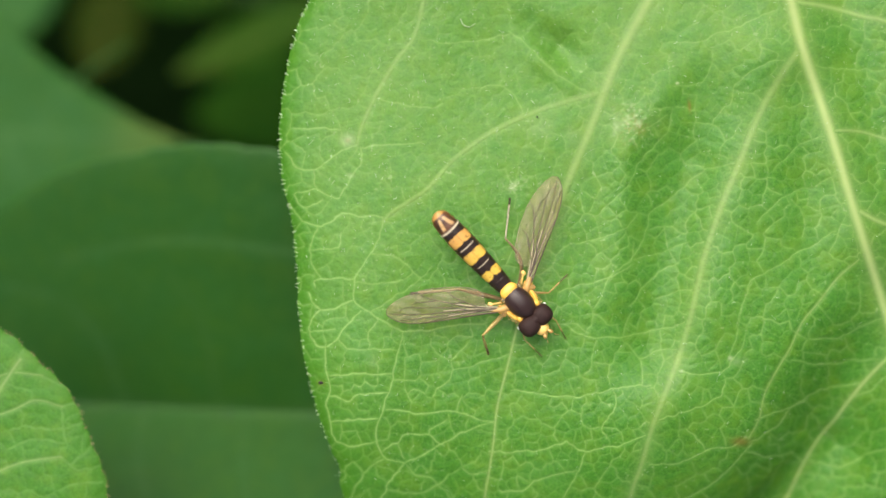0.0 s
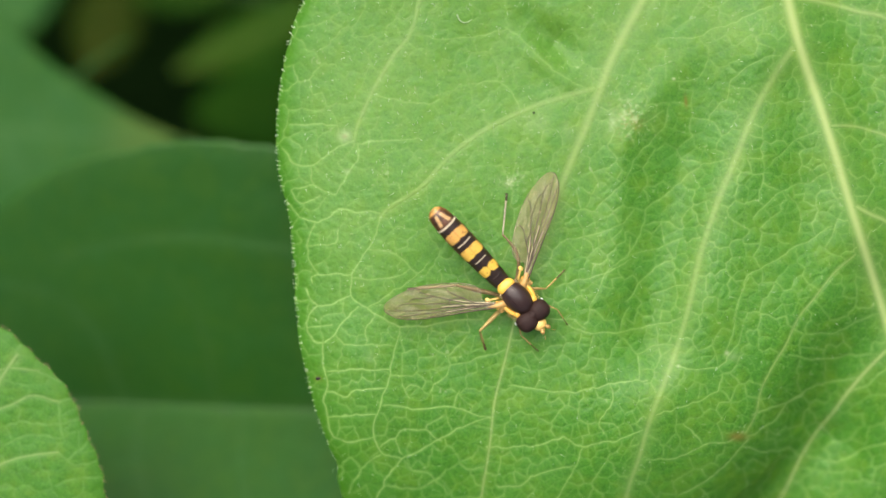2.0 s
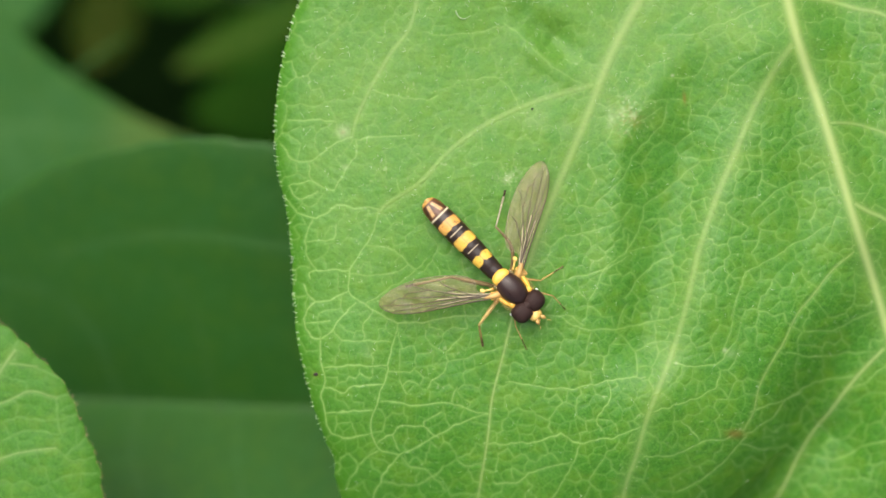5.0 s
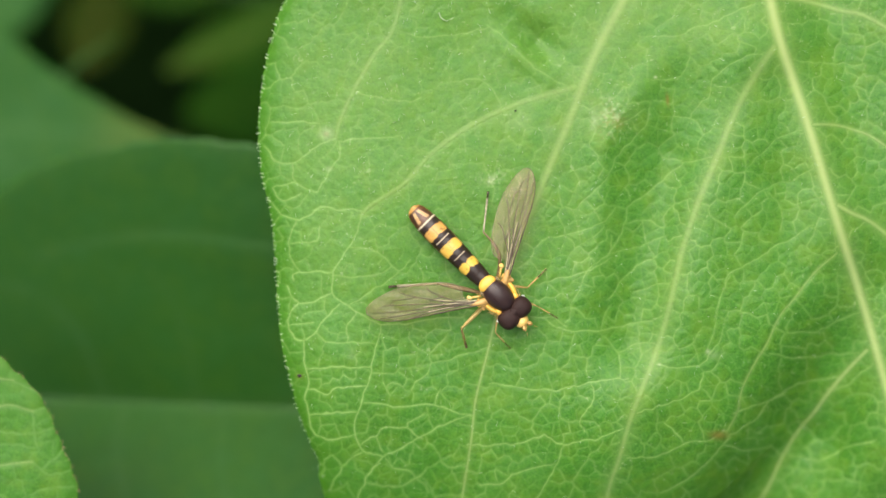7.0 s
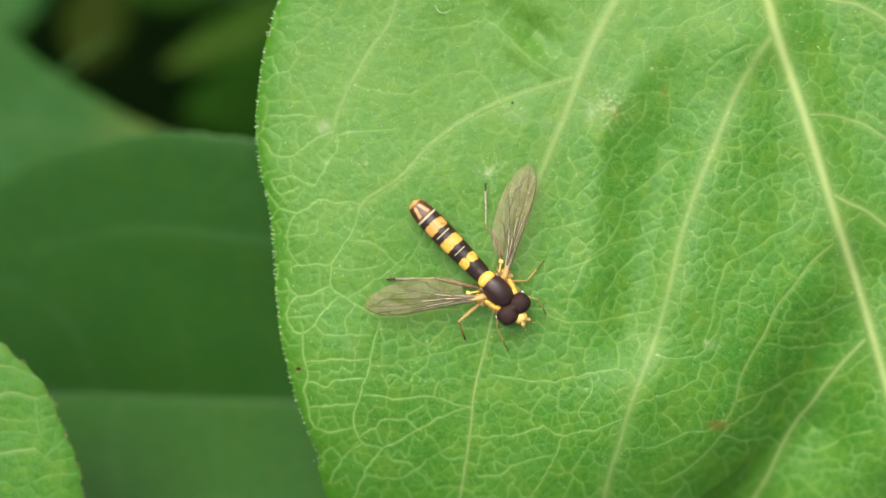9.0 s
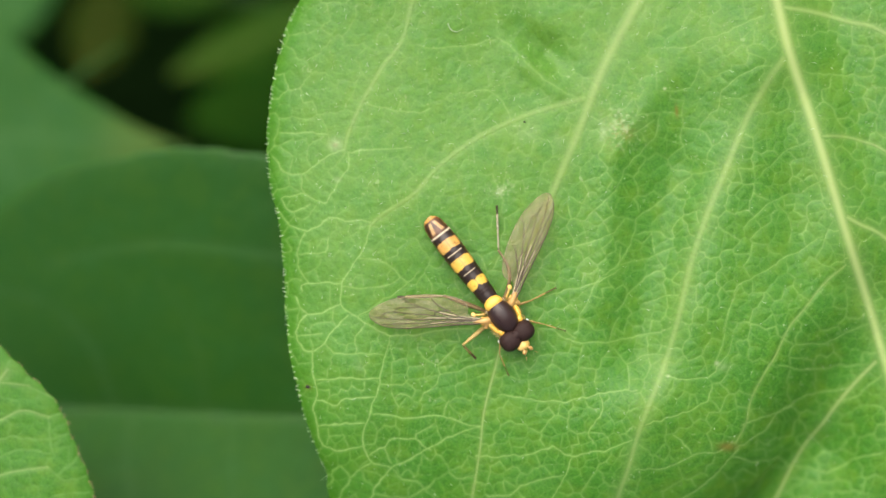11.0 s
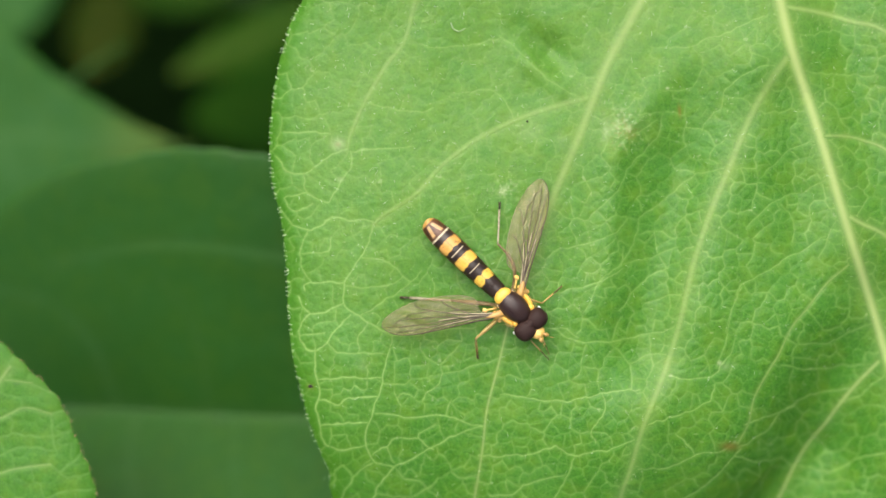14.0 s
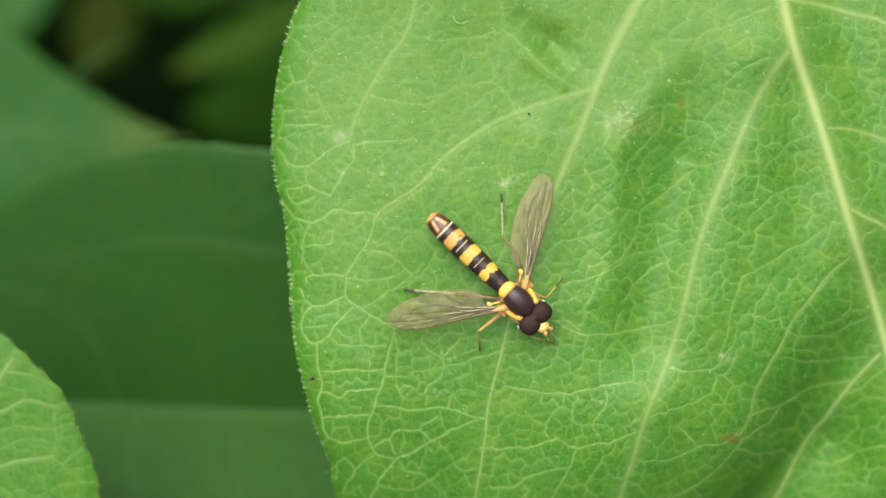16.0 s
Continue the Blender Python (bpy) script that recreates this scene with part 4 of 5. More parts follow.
def ground_sheet():
    r = np.concatenate([np.linspace(0, 200, 60), np.geomspace(215, 60000, 30)])
    th = np.linspace(0, 2 * np.pi, 96, endpoint=False)
    x, y = r[:, None] * np.cos(th), r[:, None] * np.sin(th)
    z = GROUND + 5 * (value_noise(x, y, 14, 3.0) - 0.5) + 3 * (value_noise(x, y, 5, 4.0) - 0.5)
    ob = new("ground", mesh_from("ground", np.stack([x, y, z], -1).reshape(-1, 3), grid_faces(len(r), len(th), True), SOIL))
    tagged(ob, "bare soil, the shade under the leaves put into its near-black colour", "ground", "", "structure")


ground_sheet()
main = main_leaf()


def main_petiole():
    a = MIDRIB[0][0]
    z0 = float(fold_height(a[:1], a[1:])[0])
    line = [(a[0] + 0.3, a[1] - 1.0, z0 - 0.2), (a[0] - 1, a[1] + 3, z0 - 0.5), (a[0] - 3, a[1] + 8, z0 - 8), (a[0] - 4, a[1] + 11, z0 - 40), (a[0] - 4, a[1] + 12, GROUND - 2)]
    v, f = tube_data(rounded(line, 6), 0.8, 8)
    part("petiole", mesh_from("petiole", v, f, STEM), main)


main_petiole()


def speck(at, size, turn, label):
    p = np.array([at])
    z = float(fold_height(p[:, 0], p[:, 1])[0]) + 0.03 + float(margin_bend(line_distance(p[:, 0], p[:, 1], LEFT_EDGE, 7.0)[0])[0])
    ob = new("speck", ball((0, 0, 0), size, FRASS, "speck", 10, 0.9))
    ob.matrix_world = pose(at[0] * MM, at[1] * MM, z * MM, 0, 0, turn)
    tagged(ob, label, "speck", "specks on the leaf")


def fibre():
    line = rounded([(1.03, 13.50), (1.19, 13.17), (1.53, 13.03), (1.92, 13.23)], 5)
    z = fold_height(line[:, 0], line[:, 1]) + 0.06
    v, f = tube_data(np.column_stack([line, z]), np.linspace(0.045, 0.015, len(line)), 6)
    tagged(new("fibre", mesh_from("fibre", v, f, FIBRE)), "short pale curled fibre lying on the leaf", "fibre")


def ball(centre, size, mat, name, n=20, boxy=1.0):
    """A rounded body; boxy under 1 squares it off."""
    th = np.linspace(0, 2 * np.pi, 2 * n, endpoint=False)
    ph = np.linspace(0.02, np.pi - 0.02, n)
    sgn = lambda q: np.sign(q) * np.abs(q) ** boxy
    x = sgn(np.cos(ph))[:, None] * np.ones_like(th)
    y = sgn(np.sin(ph))[:, None] * sgn(np.cos(th))
    z = sgn(np.sin(ph))[:, None] * sgn(np.sin(th))
    v = np.stack([x, y, z], -1).reshape(-1, 3) * np.array(size) + np.array(centre)
    f = grid_faces(n, 2 * n, True).tolist()
    f += [list(range(2 * n))[::-1], list(range((n - 1) * 2 * n, n * 2 * n))]
    return mesh_from(name, v, f, mat)


speck((5.54, 7.76), (0.065, 0.06, 0.05), 20, "tiny round dark speck lying on the leaf")
speck((-7.20, -7.89), (0.20, 0.11, 0.07), 10, "small oblong dark speck near the leaf margin")
fibre()

SIDE_CENTRE = (-34.29, -16.88)
side_ribs = [
    (rounded([(-47.22, -28.49), (-34.29, -16.88), (-28.65, -11.24), (-25.34, -6.60)]), 0.3, 0.12, 0.75),
    (rounded([(-29.32, -14.56), (-26.00, -13.00), (-24.34, -12.57), (-22.85, -12.40)]), 0.09, 0.06, 0.75),
    (rounded([(-29.98, -10.91), (-26.00, -9.68), (-24.41, -9.02), (-22.85, -9.39)]), 0.08, 0.05, 0.75),
    (rounded([(-27.99, -8.26), (-26.00, -7.40), (-24.01, -7.53)]), 0.06, 0.045, 0.75),
]
side_links = [(rounded(line, 5), 1.0) for line in (
    [(-24.34, -10.74), (-22.85, -10.74), (-21.36, -10.31)],
    [(-22.19, -12.83), (-21.09, -11.74)],
    [(-22.78, -9.39), (-22.75, -10.91), (-22.52, -11.57)],
    [(-22.85, -12.40), (-21.85, -13.17), (-20.53, -12.90)],
    [(-22.85, -9.39), (-21.85, -9.09)],
    [(-26.00, -10.91), (-25.00, -10.58), (-24.34, -10.74)],
    [(-24.01, -7.53), (-22.68, -8.26)],
    [(-26.00, -11.91), (-24.67, -11.41), (-22.68, -11.57)],
    [(-23.02, -14.39), (-21.69, -13.96), (-20.43, -13.96)],
)]
side_leaf = round_leaf("bright green leaf tip with pale net veins and rusty hairs", LEAF_SIDE, SIDE_CENTRE, 14.35, 14.3, 40, -1.2, droop=0.05, fine=(-75, 45, 330), rings=120, cell=1.1, k=33.0, extra=side_ribs, links=side_links, hairs=(1.0, 0.22), petiole=1, pivot=SIDE_CENTRE)

old_ribs = [
    (rounded([(10.27, -12.14), (-3.51, -12.06), (-16.03, -11.98), (-28.55, -11.73), (-42.12, -11.86)]), 0.22, 0.14, 0.6),
    (rounded([(-6.01, -0.79), (-11.44, -0.04), (-17.28, 0.66), (-22.29, 0.46), (-28.55, -0.88)]), 0.20, 0.10, 0.4),
    (rounded([(-23.75, -11.86), (-24.37, -10.39), (-25.63, -6.63), (-28.55, -3.71), (-32.73, -2.79)]), 0.18, 0.10, 0.4),
    (rounded([(-22.29, -12.06), (-22.29, -14.99), (-20.83, -17.91), (-18.95, -21.67)]), 0.13, 0.08, 0.4),
    (rounded([(-16.80, -12.00), (-16.90, -8.50), (-17.80, -4.50), (-20.00, -1.50)]), 0.09, 0.05, 0.2),
    (rounded([(-14.50, -12.05), (-14.30, -15.00), (-13.00, -18.50), (-11.00, -21.50)]), 0.09, 0.05, 0.2),
]
old_leaf = round_leaf("large dark green leaf, smooth, with a straight midrib", LEAF_OLD, (-16.03, -11.86), 26.75, 19.1, 180, -22.0, droop=0.02, slope=(-0.3, 0.0), fold=(1.05, 0.43), rings=60, steps=200, cell=2.2, k=61.0, extra=old_ribs, petiole=1)
round_leaf("bluish green leaf with a yellowed tip", LEAF_BLUE, (-45.28, 10.85), 23.8, 14.2, -4, -42.0, taper=1.4, rings=30, steps=120, cell=3.0, k=72.0, veins=4, petiole=1, dry_tip=0.8)
# deep, olive and withered leaves carry their shade in the material colour
round_leaf("olive green leaf, deep shade put into its dark colour", LEAF_OLIVE, (-19.91, 23.65), 10.5, 2.9, 24, -75.0, point=0.3, k=81.0, veins=3, petiole=-1, cell=3.0)
round_leaf("green leaf, deep shade put into its dark colour", LEAF_DEEP, (-19.39, 17.47), 11.0, 6.0, 8, -90.0, point=0.3, k=84.0, veins=3, petiole=-1, cell=3.0)
round_leaf("withered olive brown leaf, deep shade put into its dark colour", LEAF_DRY, (-39.39, 26.26), 6.2, 4.2, 70, -85.0, point=0.3, k=87.0, veins=3, petiole=-1, cell=3.0)
round_leaf("bluish green leaf in shade", LEAF_BLUE, (-55.6, 30.2), 11.5, 6.6, 30, -92.0, point=0.3, k=90.0, veins=3, petiole=1, cell=3.0)
round_leaf("olive green leaf, deep shade put into its dark colour", LEAF_OLIVE, (-33.98, 33.77), 9.0, 4.0, -10, -97.0, point=0.3, k=95.0, veins=3, petiole=-1, cell=3.0)


# ---- the hoverfly; its own space: x ahead, y to its left, z up ----
def fx(a):
    return (a - 175) * 0.03257


HALF = np.array([(0, 2), (1.5, 8), (4, 12.2), (8, 15.2), (15, 17.8), (34, 20.2), (55, 21.4), (75, 21.3), (94, 20.8), (114.6, 19.8), (136, 18.4), (156, 17.0), (172, 15.6), (180, 11.0), (184, 8.0)], float)
AXIS_Z = np.array([(0, 1.15), (60, 1.30), (120, 1.45), (184, 1.6)], float)


def step(e, lo, hi):
    t = np.clip((e - lo) / (hi - lo), 0, 1)
    return t * t * (3 - 2 * t)


def abdomen_segment(a0, a1):
    a = np.linspace(a0, a1, 64)
    hw = np.interp(a, HALF[:, 0], HALF[:, 1])
    hw = hw * (1 + 0.035 * np.exp(-(((a - a0) / 3.0) ** 2)) * (a0 > 0) - 0.03 * np.exp(-(((a - a1) / 4.0) ** 2))) * 0.03257
    zc = np.interp(a, AXIS_Z[:, 0], AXIS_Z[:, 1])
    th = np.linspace(0, 2 * np.pi, 72, endpoint=False)
    y = hw[:, None] * np.cos(th)
    z = zc[:, None] + 0.82 * hw[:, None] * np.sin(th)
    x = np.broadcast_to((fx(a)[:, None] - fx(180)) * 1.042, y.shape)
    z = z - ROOT_Z
    lat = np.abs(np.cos(th))[None] * np.ones_like(y)
    aa = a[:, None] * np.ones_like(y)
    band = np.zeros_like(y)
    for at, tall, pinch in ((57, 9.2, 0.92), (95, 9.6, 0.86), (137, 8.3, 0.48)):
        size = tall * (pinch + (1 - pinch) * np.minimum(lat / 0.28, 1.0)) * np.where(lat > 0.8, np.sqrt(np.clip(1 - ((lat - 0.8) / 0.24) ** 2, 0.02, 1)), 1.0)
        band = np.maximum(band, step(size - np.abs(aa - at - 2.5 * (lat - 0.4)) + 1.8 * (value_noise(x, y, 0.13, at) - 0.5), -0.8, 0.8))
    band = np.clip(band, 0, 1) * (1 - 0.5 * step(value_noise(x * 1.0 + 9, y, 0.13, 5.0), 0.72, 0.9))
    top = np.sin(th)[None] * np.ones_like(y)
    band = np.where(top > -0.5, band, 0.4 * band)
    # cream seam at 35.5; at 75 and 115.6 glints painted on segment margins
    seam_glint = 0.9 * np.exp(-(((aa - 35.5) / 1.5) ** 2)) + 0.75 * np.exp(-(((aa - 75) / 0.9) ** 2)) * (lat < 0.7) + 0.65 * np.exp(-(((aa - 115.6) / 0.8) ** 2)) * (lat < 0.6)
    stripe = step(0.19 - np.abs(lat - 0.17 - 0.011 * np.clip(aa, 0, 34)), -0.04, 0.07) * step(aa, 7, 12) * step(33 - aa, 0, 5) * (0.8 + 0.2 * value_noise(x, y, 0.1, 8.0))
    mid = step(0.07 - lat, -0.03, 0.03)
    band = band * (1 - 0.3 * mid)
    bright = np.maximum(stripe, 0.9 * step(9 - aa, 0, 4)) + 0.5 * step(lat - 0.85, 0, 0.1) * step(30 - aa, 0, 6)
    tail = step(34.5 - aa, 0, 1.5) * (1 - 0.95 * np.clip(bright, 0, 1))
    # reddish brown flanks
    tail = np.maximum(tail, 0.75 * step(lat, 0.84, 0.97) * step(125 - aa, 0, 50))
    seam_glint = seam_glint + 0.2 * stripe * step(34.5 - aa, 0, 1.5)
    band = np.where(aa < 34.5, np.maximum(band, np.clip(bright, 0, 1)), band)
    v = np.stack([x, y, z], -1).reshape(-1, 3)
    n = len(th)
    f = grid_faces(len(a), n, True)[:, ::-1].tolist() + [list(range(n)), list(range((len(a) - 1) * n, len(a) * n))[::-1]]
    return mesh_from("abdomen_segment", v, f, BANDED, True, {"band": band, "seam_glint": np.clip(seam_glint, 0, 1), "tail": tail, "warm": np.clip((110 - aa) / 55, 0, 1)})


LEAD = np.array([(0, 0.025), (0.08, 0.036), (0.2, 0.046), (0.4, 0.072), (0.6, 0.097), (0.75, 0.106), (0.86, 0.096), (0.93, 0.072), (0.975, 0.043), (0.993, 0.021), (1, 0.0)])
TRAIL = np.array([(0, 0.02), (0.08, 0.028), (0.13, 0.036), (0.142, 0.050), (0.147, 0.090), (0.155, 0.118), (0.175, 0.146), (0.21, 0.168), (0.29, 0.190), (0.40, 0.199), (0.50, 0.198), (0.62, 0.188), (0.718, 0.169), (0.80, 0.142), (0.895, 0.100), (0.96, 0.056), (0.992, 0.024), (1, 0.0)])
WING_VEINS = [
    [(0.02, 0.0), (0.2, 0.02), (0.45, 0.055), (0.66, 0.108)],
    [(0.02, 0.0), (0.3, 0.02), (0.6, 0.055), (0.88, 0.08)],
    [(0.02, 0.0), (0.35, 0.005), (0.6, 0.025), (0.8, 0.03), (0.97, 0.02)],
    [(0.25, 0.008), (0.45, -0.02), (0.65, -0.025), (0.82, -0.03), (0.88, 0.0), (0.9, 0.025)],
    [(0.02, -0.004), (0.25, -0.015), (0.42, -0.055), (0.55, -0.085), (0.66, -0.12), (0.7, -0.155)],
    [(0.55, -0.085), (0.66, -0.075), (0.74, -0.07), (0.78, -0.035)],
    [(0.02, -0.006), (0.2, -0.02), (0.32, -0.07), (0.42, -0.12), (0.46, -0.168)],
    [(0.42, -0.055), (0.43, -0.015)],
    [(0.32, -0.07), (0.40, -0.055)],
]


def wing_crease(x, y):
    """Corrugation along the veins, and small uneven wrinkles."""
    fan = y / (0.12 + 0.5 * x)
    return 0.0009 * np.sin(40 * fan + 3 * x) + 0.0016 * np.sin(x * 24 + y * 40) + 0.0028 * (value_noise(x, y * 2.2, 0.07, 12.0) - 0.5)


def wing_rise(w):
    return -1.25 * w * w + 0.30 * w


def wing(long, side):
    """A wing from its hinge along +x; side is where the trailing edge lies along y."""
    w = np.concatenate([np.linspace(0, 0.13, 16, endpoint=False), np.linspace(0.13, 0.24, 34, endpoint=False), np.linspace(0.24, 0.9, 60, endpoint=False), np.linspace(0.9, 1, 16)])
    le, tr = np.interp(w, LEAD[:, 0], LEAD[:, 1]), np.interp(w, TRAIL[:, 0], TRAIL[:, 1])
    q = np.linspace(0, 1, 29)
    y = (le[:, None] * (1 - q) - tr[:, None] * q)
    x = w[:, None] * np.ones_like(y)
    z = wing_rise(x) / long + wing_crease(x, y)
    v = np.stack([x, -side * y, z], -1).reshape(-1, 3) * long
    f = grid_faces(len(w), len(q))
    return mesh_from("wing", v, f if side > 0 else f[:, ::-1], WING)


def wing_vein(line, long, side, r, mat):
    p = rounded(line, 6)
    z = wing_rise(p[:, 0]) / long + wing_crease(p[:, 0], p[:, 1]) + 0.002
    v, f = tube_data(np.stack([p[:, 0] * long, -side * p[:, 1] * long, z * long], -1), r * np.interp(p[:, 0], (0, 0.15, 0.5, 1), (1.3, 1.15, 0.8, 0.5)), 6)
    return mesh_from("wing_vein", v, f, mat)


WINGS = []


def add_wing(fly, hinge, tip, side):
    d = np.subtract(tip, hinge)
    long = float(np.hypot(*d[:2]))
    ob = part("wing", wing(long, side), fly, "smoky clear wing with brown veins")
    thick = ob.modifiers.new("thickness", "SOLIDIFY")
    thick.thickness = 0.012 * MM
    rest = pose(hinge[0] * MM, hinge[1] * MM, hinge[2] * MM, 0, 0, math.degrees(math.atan2(d[1], d[0])))
    ob.matrix_basis = rest
    edge = [(p[0], p[1]) for p in LEAD[:-1]] + [(0.995, 0.004)]
    part("wing_vein", wing_vein(edge, long, side, 0.036, WING_VEIN), ob)
    rim = [(p[0], -p[1]) for p in TRAIL[4:-1]] + [(0.995, -0.004)]
    part("wing_vein", wing_vein(rim, long, side, 0.015, WING_RIM), ob)
    for line in WING_VEINS:
        part("wing_vein", wing_vein(line, long, side, 0.030, WING_VEIN), ob)
    for line in ([(0.02, 0.010), (0.15, 0.016), (0.30, 0.030), (0.46, 0.050)], [(0.02, -0.002), (0.18, -0.004), (0.34, -0.002), (0.5, 0.004)], [(0.03, -0.010), (0.16, -0.020), (0.30, -0.036), (0.40, -0.052)]):
        part("wing_vein", wing_vein(line, long, side, 0.026, WING_STEM), ob, "pale straw-coloured stem vein")
    WINGS.append((ob, rest, side))


LEGS = []
ABDOMEN = []
ROOT_Z = 1.58
FLY_AT = Vector((3.606, -2.205, 0.0))
HEADING = -46.4


def fly_pose(dx, dy, turn):
    return pose((FLY_AT.x + dx) * MM, (FLY_AT.y + dy) * MM, FLY_Z * MM, 0, 0, HEADING + turn)


FLY_Z = float(fold_height(np.array([FLY_AT.x]), np.array([FLY_AT.y]))[0]) - 0.28


def on_leaf(p, up=0.0):
    return Vector((p[0], p[1], float(fold_height(np.array([p[0]]), np.array([p[1]]))[0]) + 0.10 + up))


def add_leg(fly, kind, hip, knee, foot, thick, femur_mat, tibia_mat, places=None, sway=0.0):
    """knee and foot in the place's millimetres, hip in the fly's; places: feet at later times."""
    back = fly_pose(0, 0, 0).inverted()
    local = lambda p: (back @ (p * MM)) / MM
    hip, knee, foot = Vector(hip), local(knee), local(foot)
    l1, l2 = (knee - hip).length, (foot - knee).length
    n = np.linspace(0, 1, 12)
    bow = 0.06 * l1 * np.sin(np.pi * n)
    fat = thick * (0.75 + 0.6 * np.sin(np.pi * np.minimum(n * 1.1, 1)) ** 1.0)
    v, f = tube_data(np.stack([n * l1, sway * np.sin(np.pi * n), bow], -1), fat, 8)
    femur = part(kind + "_femur", mesh_from("femur", v, f, femur_mat), fly)
    cut = 0.82 if kind == "hind" else 0.55
    v, f = tube_data(np.stack([n * l2 * cut, 0 * n, 0.05 * l2 * np.sin(np.pi * n * cut)], -1), thick * (0.62 + 0.25 * n), 8)
    tibia = part(kind + "_tibia", mesh_from("tibia", v, f, tibia_mat), fly)
    pieces = []
    cuts = [(cut + (1 - cut) * a, cut + (1 - cut) * b) for a, b in ((0.0, 0.38), (0.38, 0.56), (0.56, 0.71), (0.71, 0.85), (0.85, 1.0))]
    for c0, c1 in cuts:
        m = np.linspace(c0, c1, 5)
        pieces.append(tube_data(np.stack([m * l2, 0 * m, 0.05 * l2 * np.sin(np.pi * m)], -1), thick * (0.55 + 0.28 * (m - c0) / (c1 - c0)), 7))
    claw = np.array([(l2, 0.0, 0.0), (l2 + 0.06, 0.05, -0.02), (l2 + 0.10, 0.06, -0.06)])
    pieces.append(tube_data(claw, [0.4 * thick, 0.3 * thick, 0.1 * thick], 5))
    pieces.append(tube_data(claw * np.array([1, -1, 1]), [0.4 * thick, 0.3 * thick, 0.1 * thick], 5))
    part("tarsus", mesh_from("tarsus", *joined(pieces), TARSUS if kind == "hind" else TARSUS_PALE), tibia, "dusky jointed foot")
    pole = (knee - hip) - (foot - hip) * ((knee - hip).dot(foot - hip) / max((foot - hip).length_squared, 1e-6))
    LEGS.append((femur, tibia, hip, l1, l2, pole.normalized(), places or [(0.0, fly_pose(0, 0, 0) @ (foot * MM) / MM)]))


def aimed(at, ahead):
    """A pose whose x axis points ahead, z as upright as can be."""
    x = ahead.normalized()
    y = Vector((0, 0, 1)).cross(x).normalized()
    zz = x.cross(y)
    m = Matrix((x, y, zz)).transposed().to_4x4()
    m.translation = at * MM
    return m


def leg_poses(leg, m, t):
    """Thigh and shin for the fly's pose m at t, the foot staying where it stands."""
    femur, tibia, hip, l1, l2, pole, places = leg
    foot = places[0][1]
    for (t0, a), (t1, b) in zip(places[:-1], places[1:]):
        if t >= t0:
            foot = a.lerp(b, min(1.0, (t - t0) / (t1 - t0)))
    f = m.inverted() @ (foot * MM) / MM
    d = f - hip
    far = min(max(d.length, abs(l1 - l2) + 0.02), l1 + l2 - 0.005)
    ax = d.normalized()
    side = (pole - ax * pole.dot(ax)).normalized()
    q = (l1 * l1 - l2 * l2 + far * far) / (2 * far)
    knee = hip + ax * q + side * math.sqrt(max(l1 * l1 - q * q, 0.0))
    return aimed(hip, knee - hip), aimed(knee, hip + ax * far - knee)


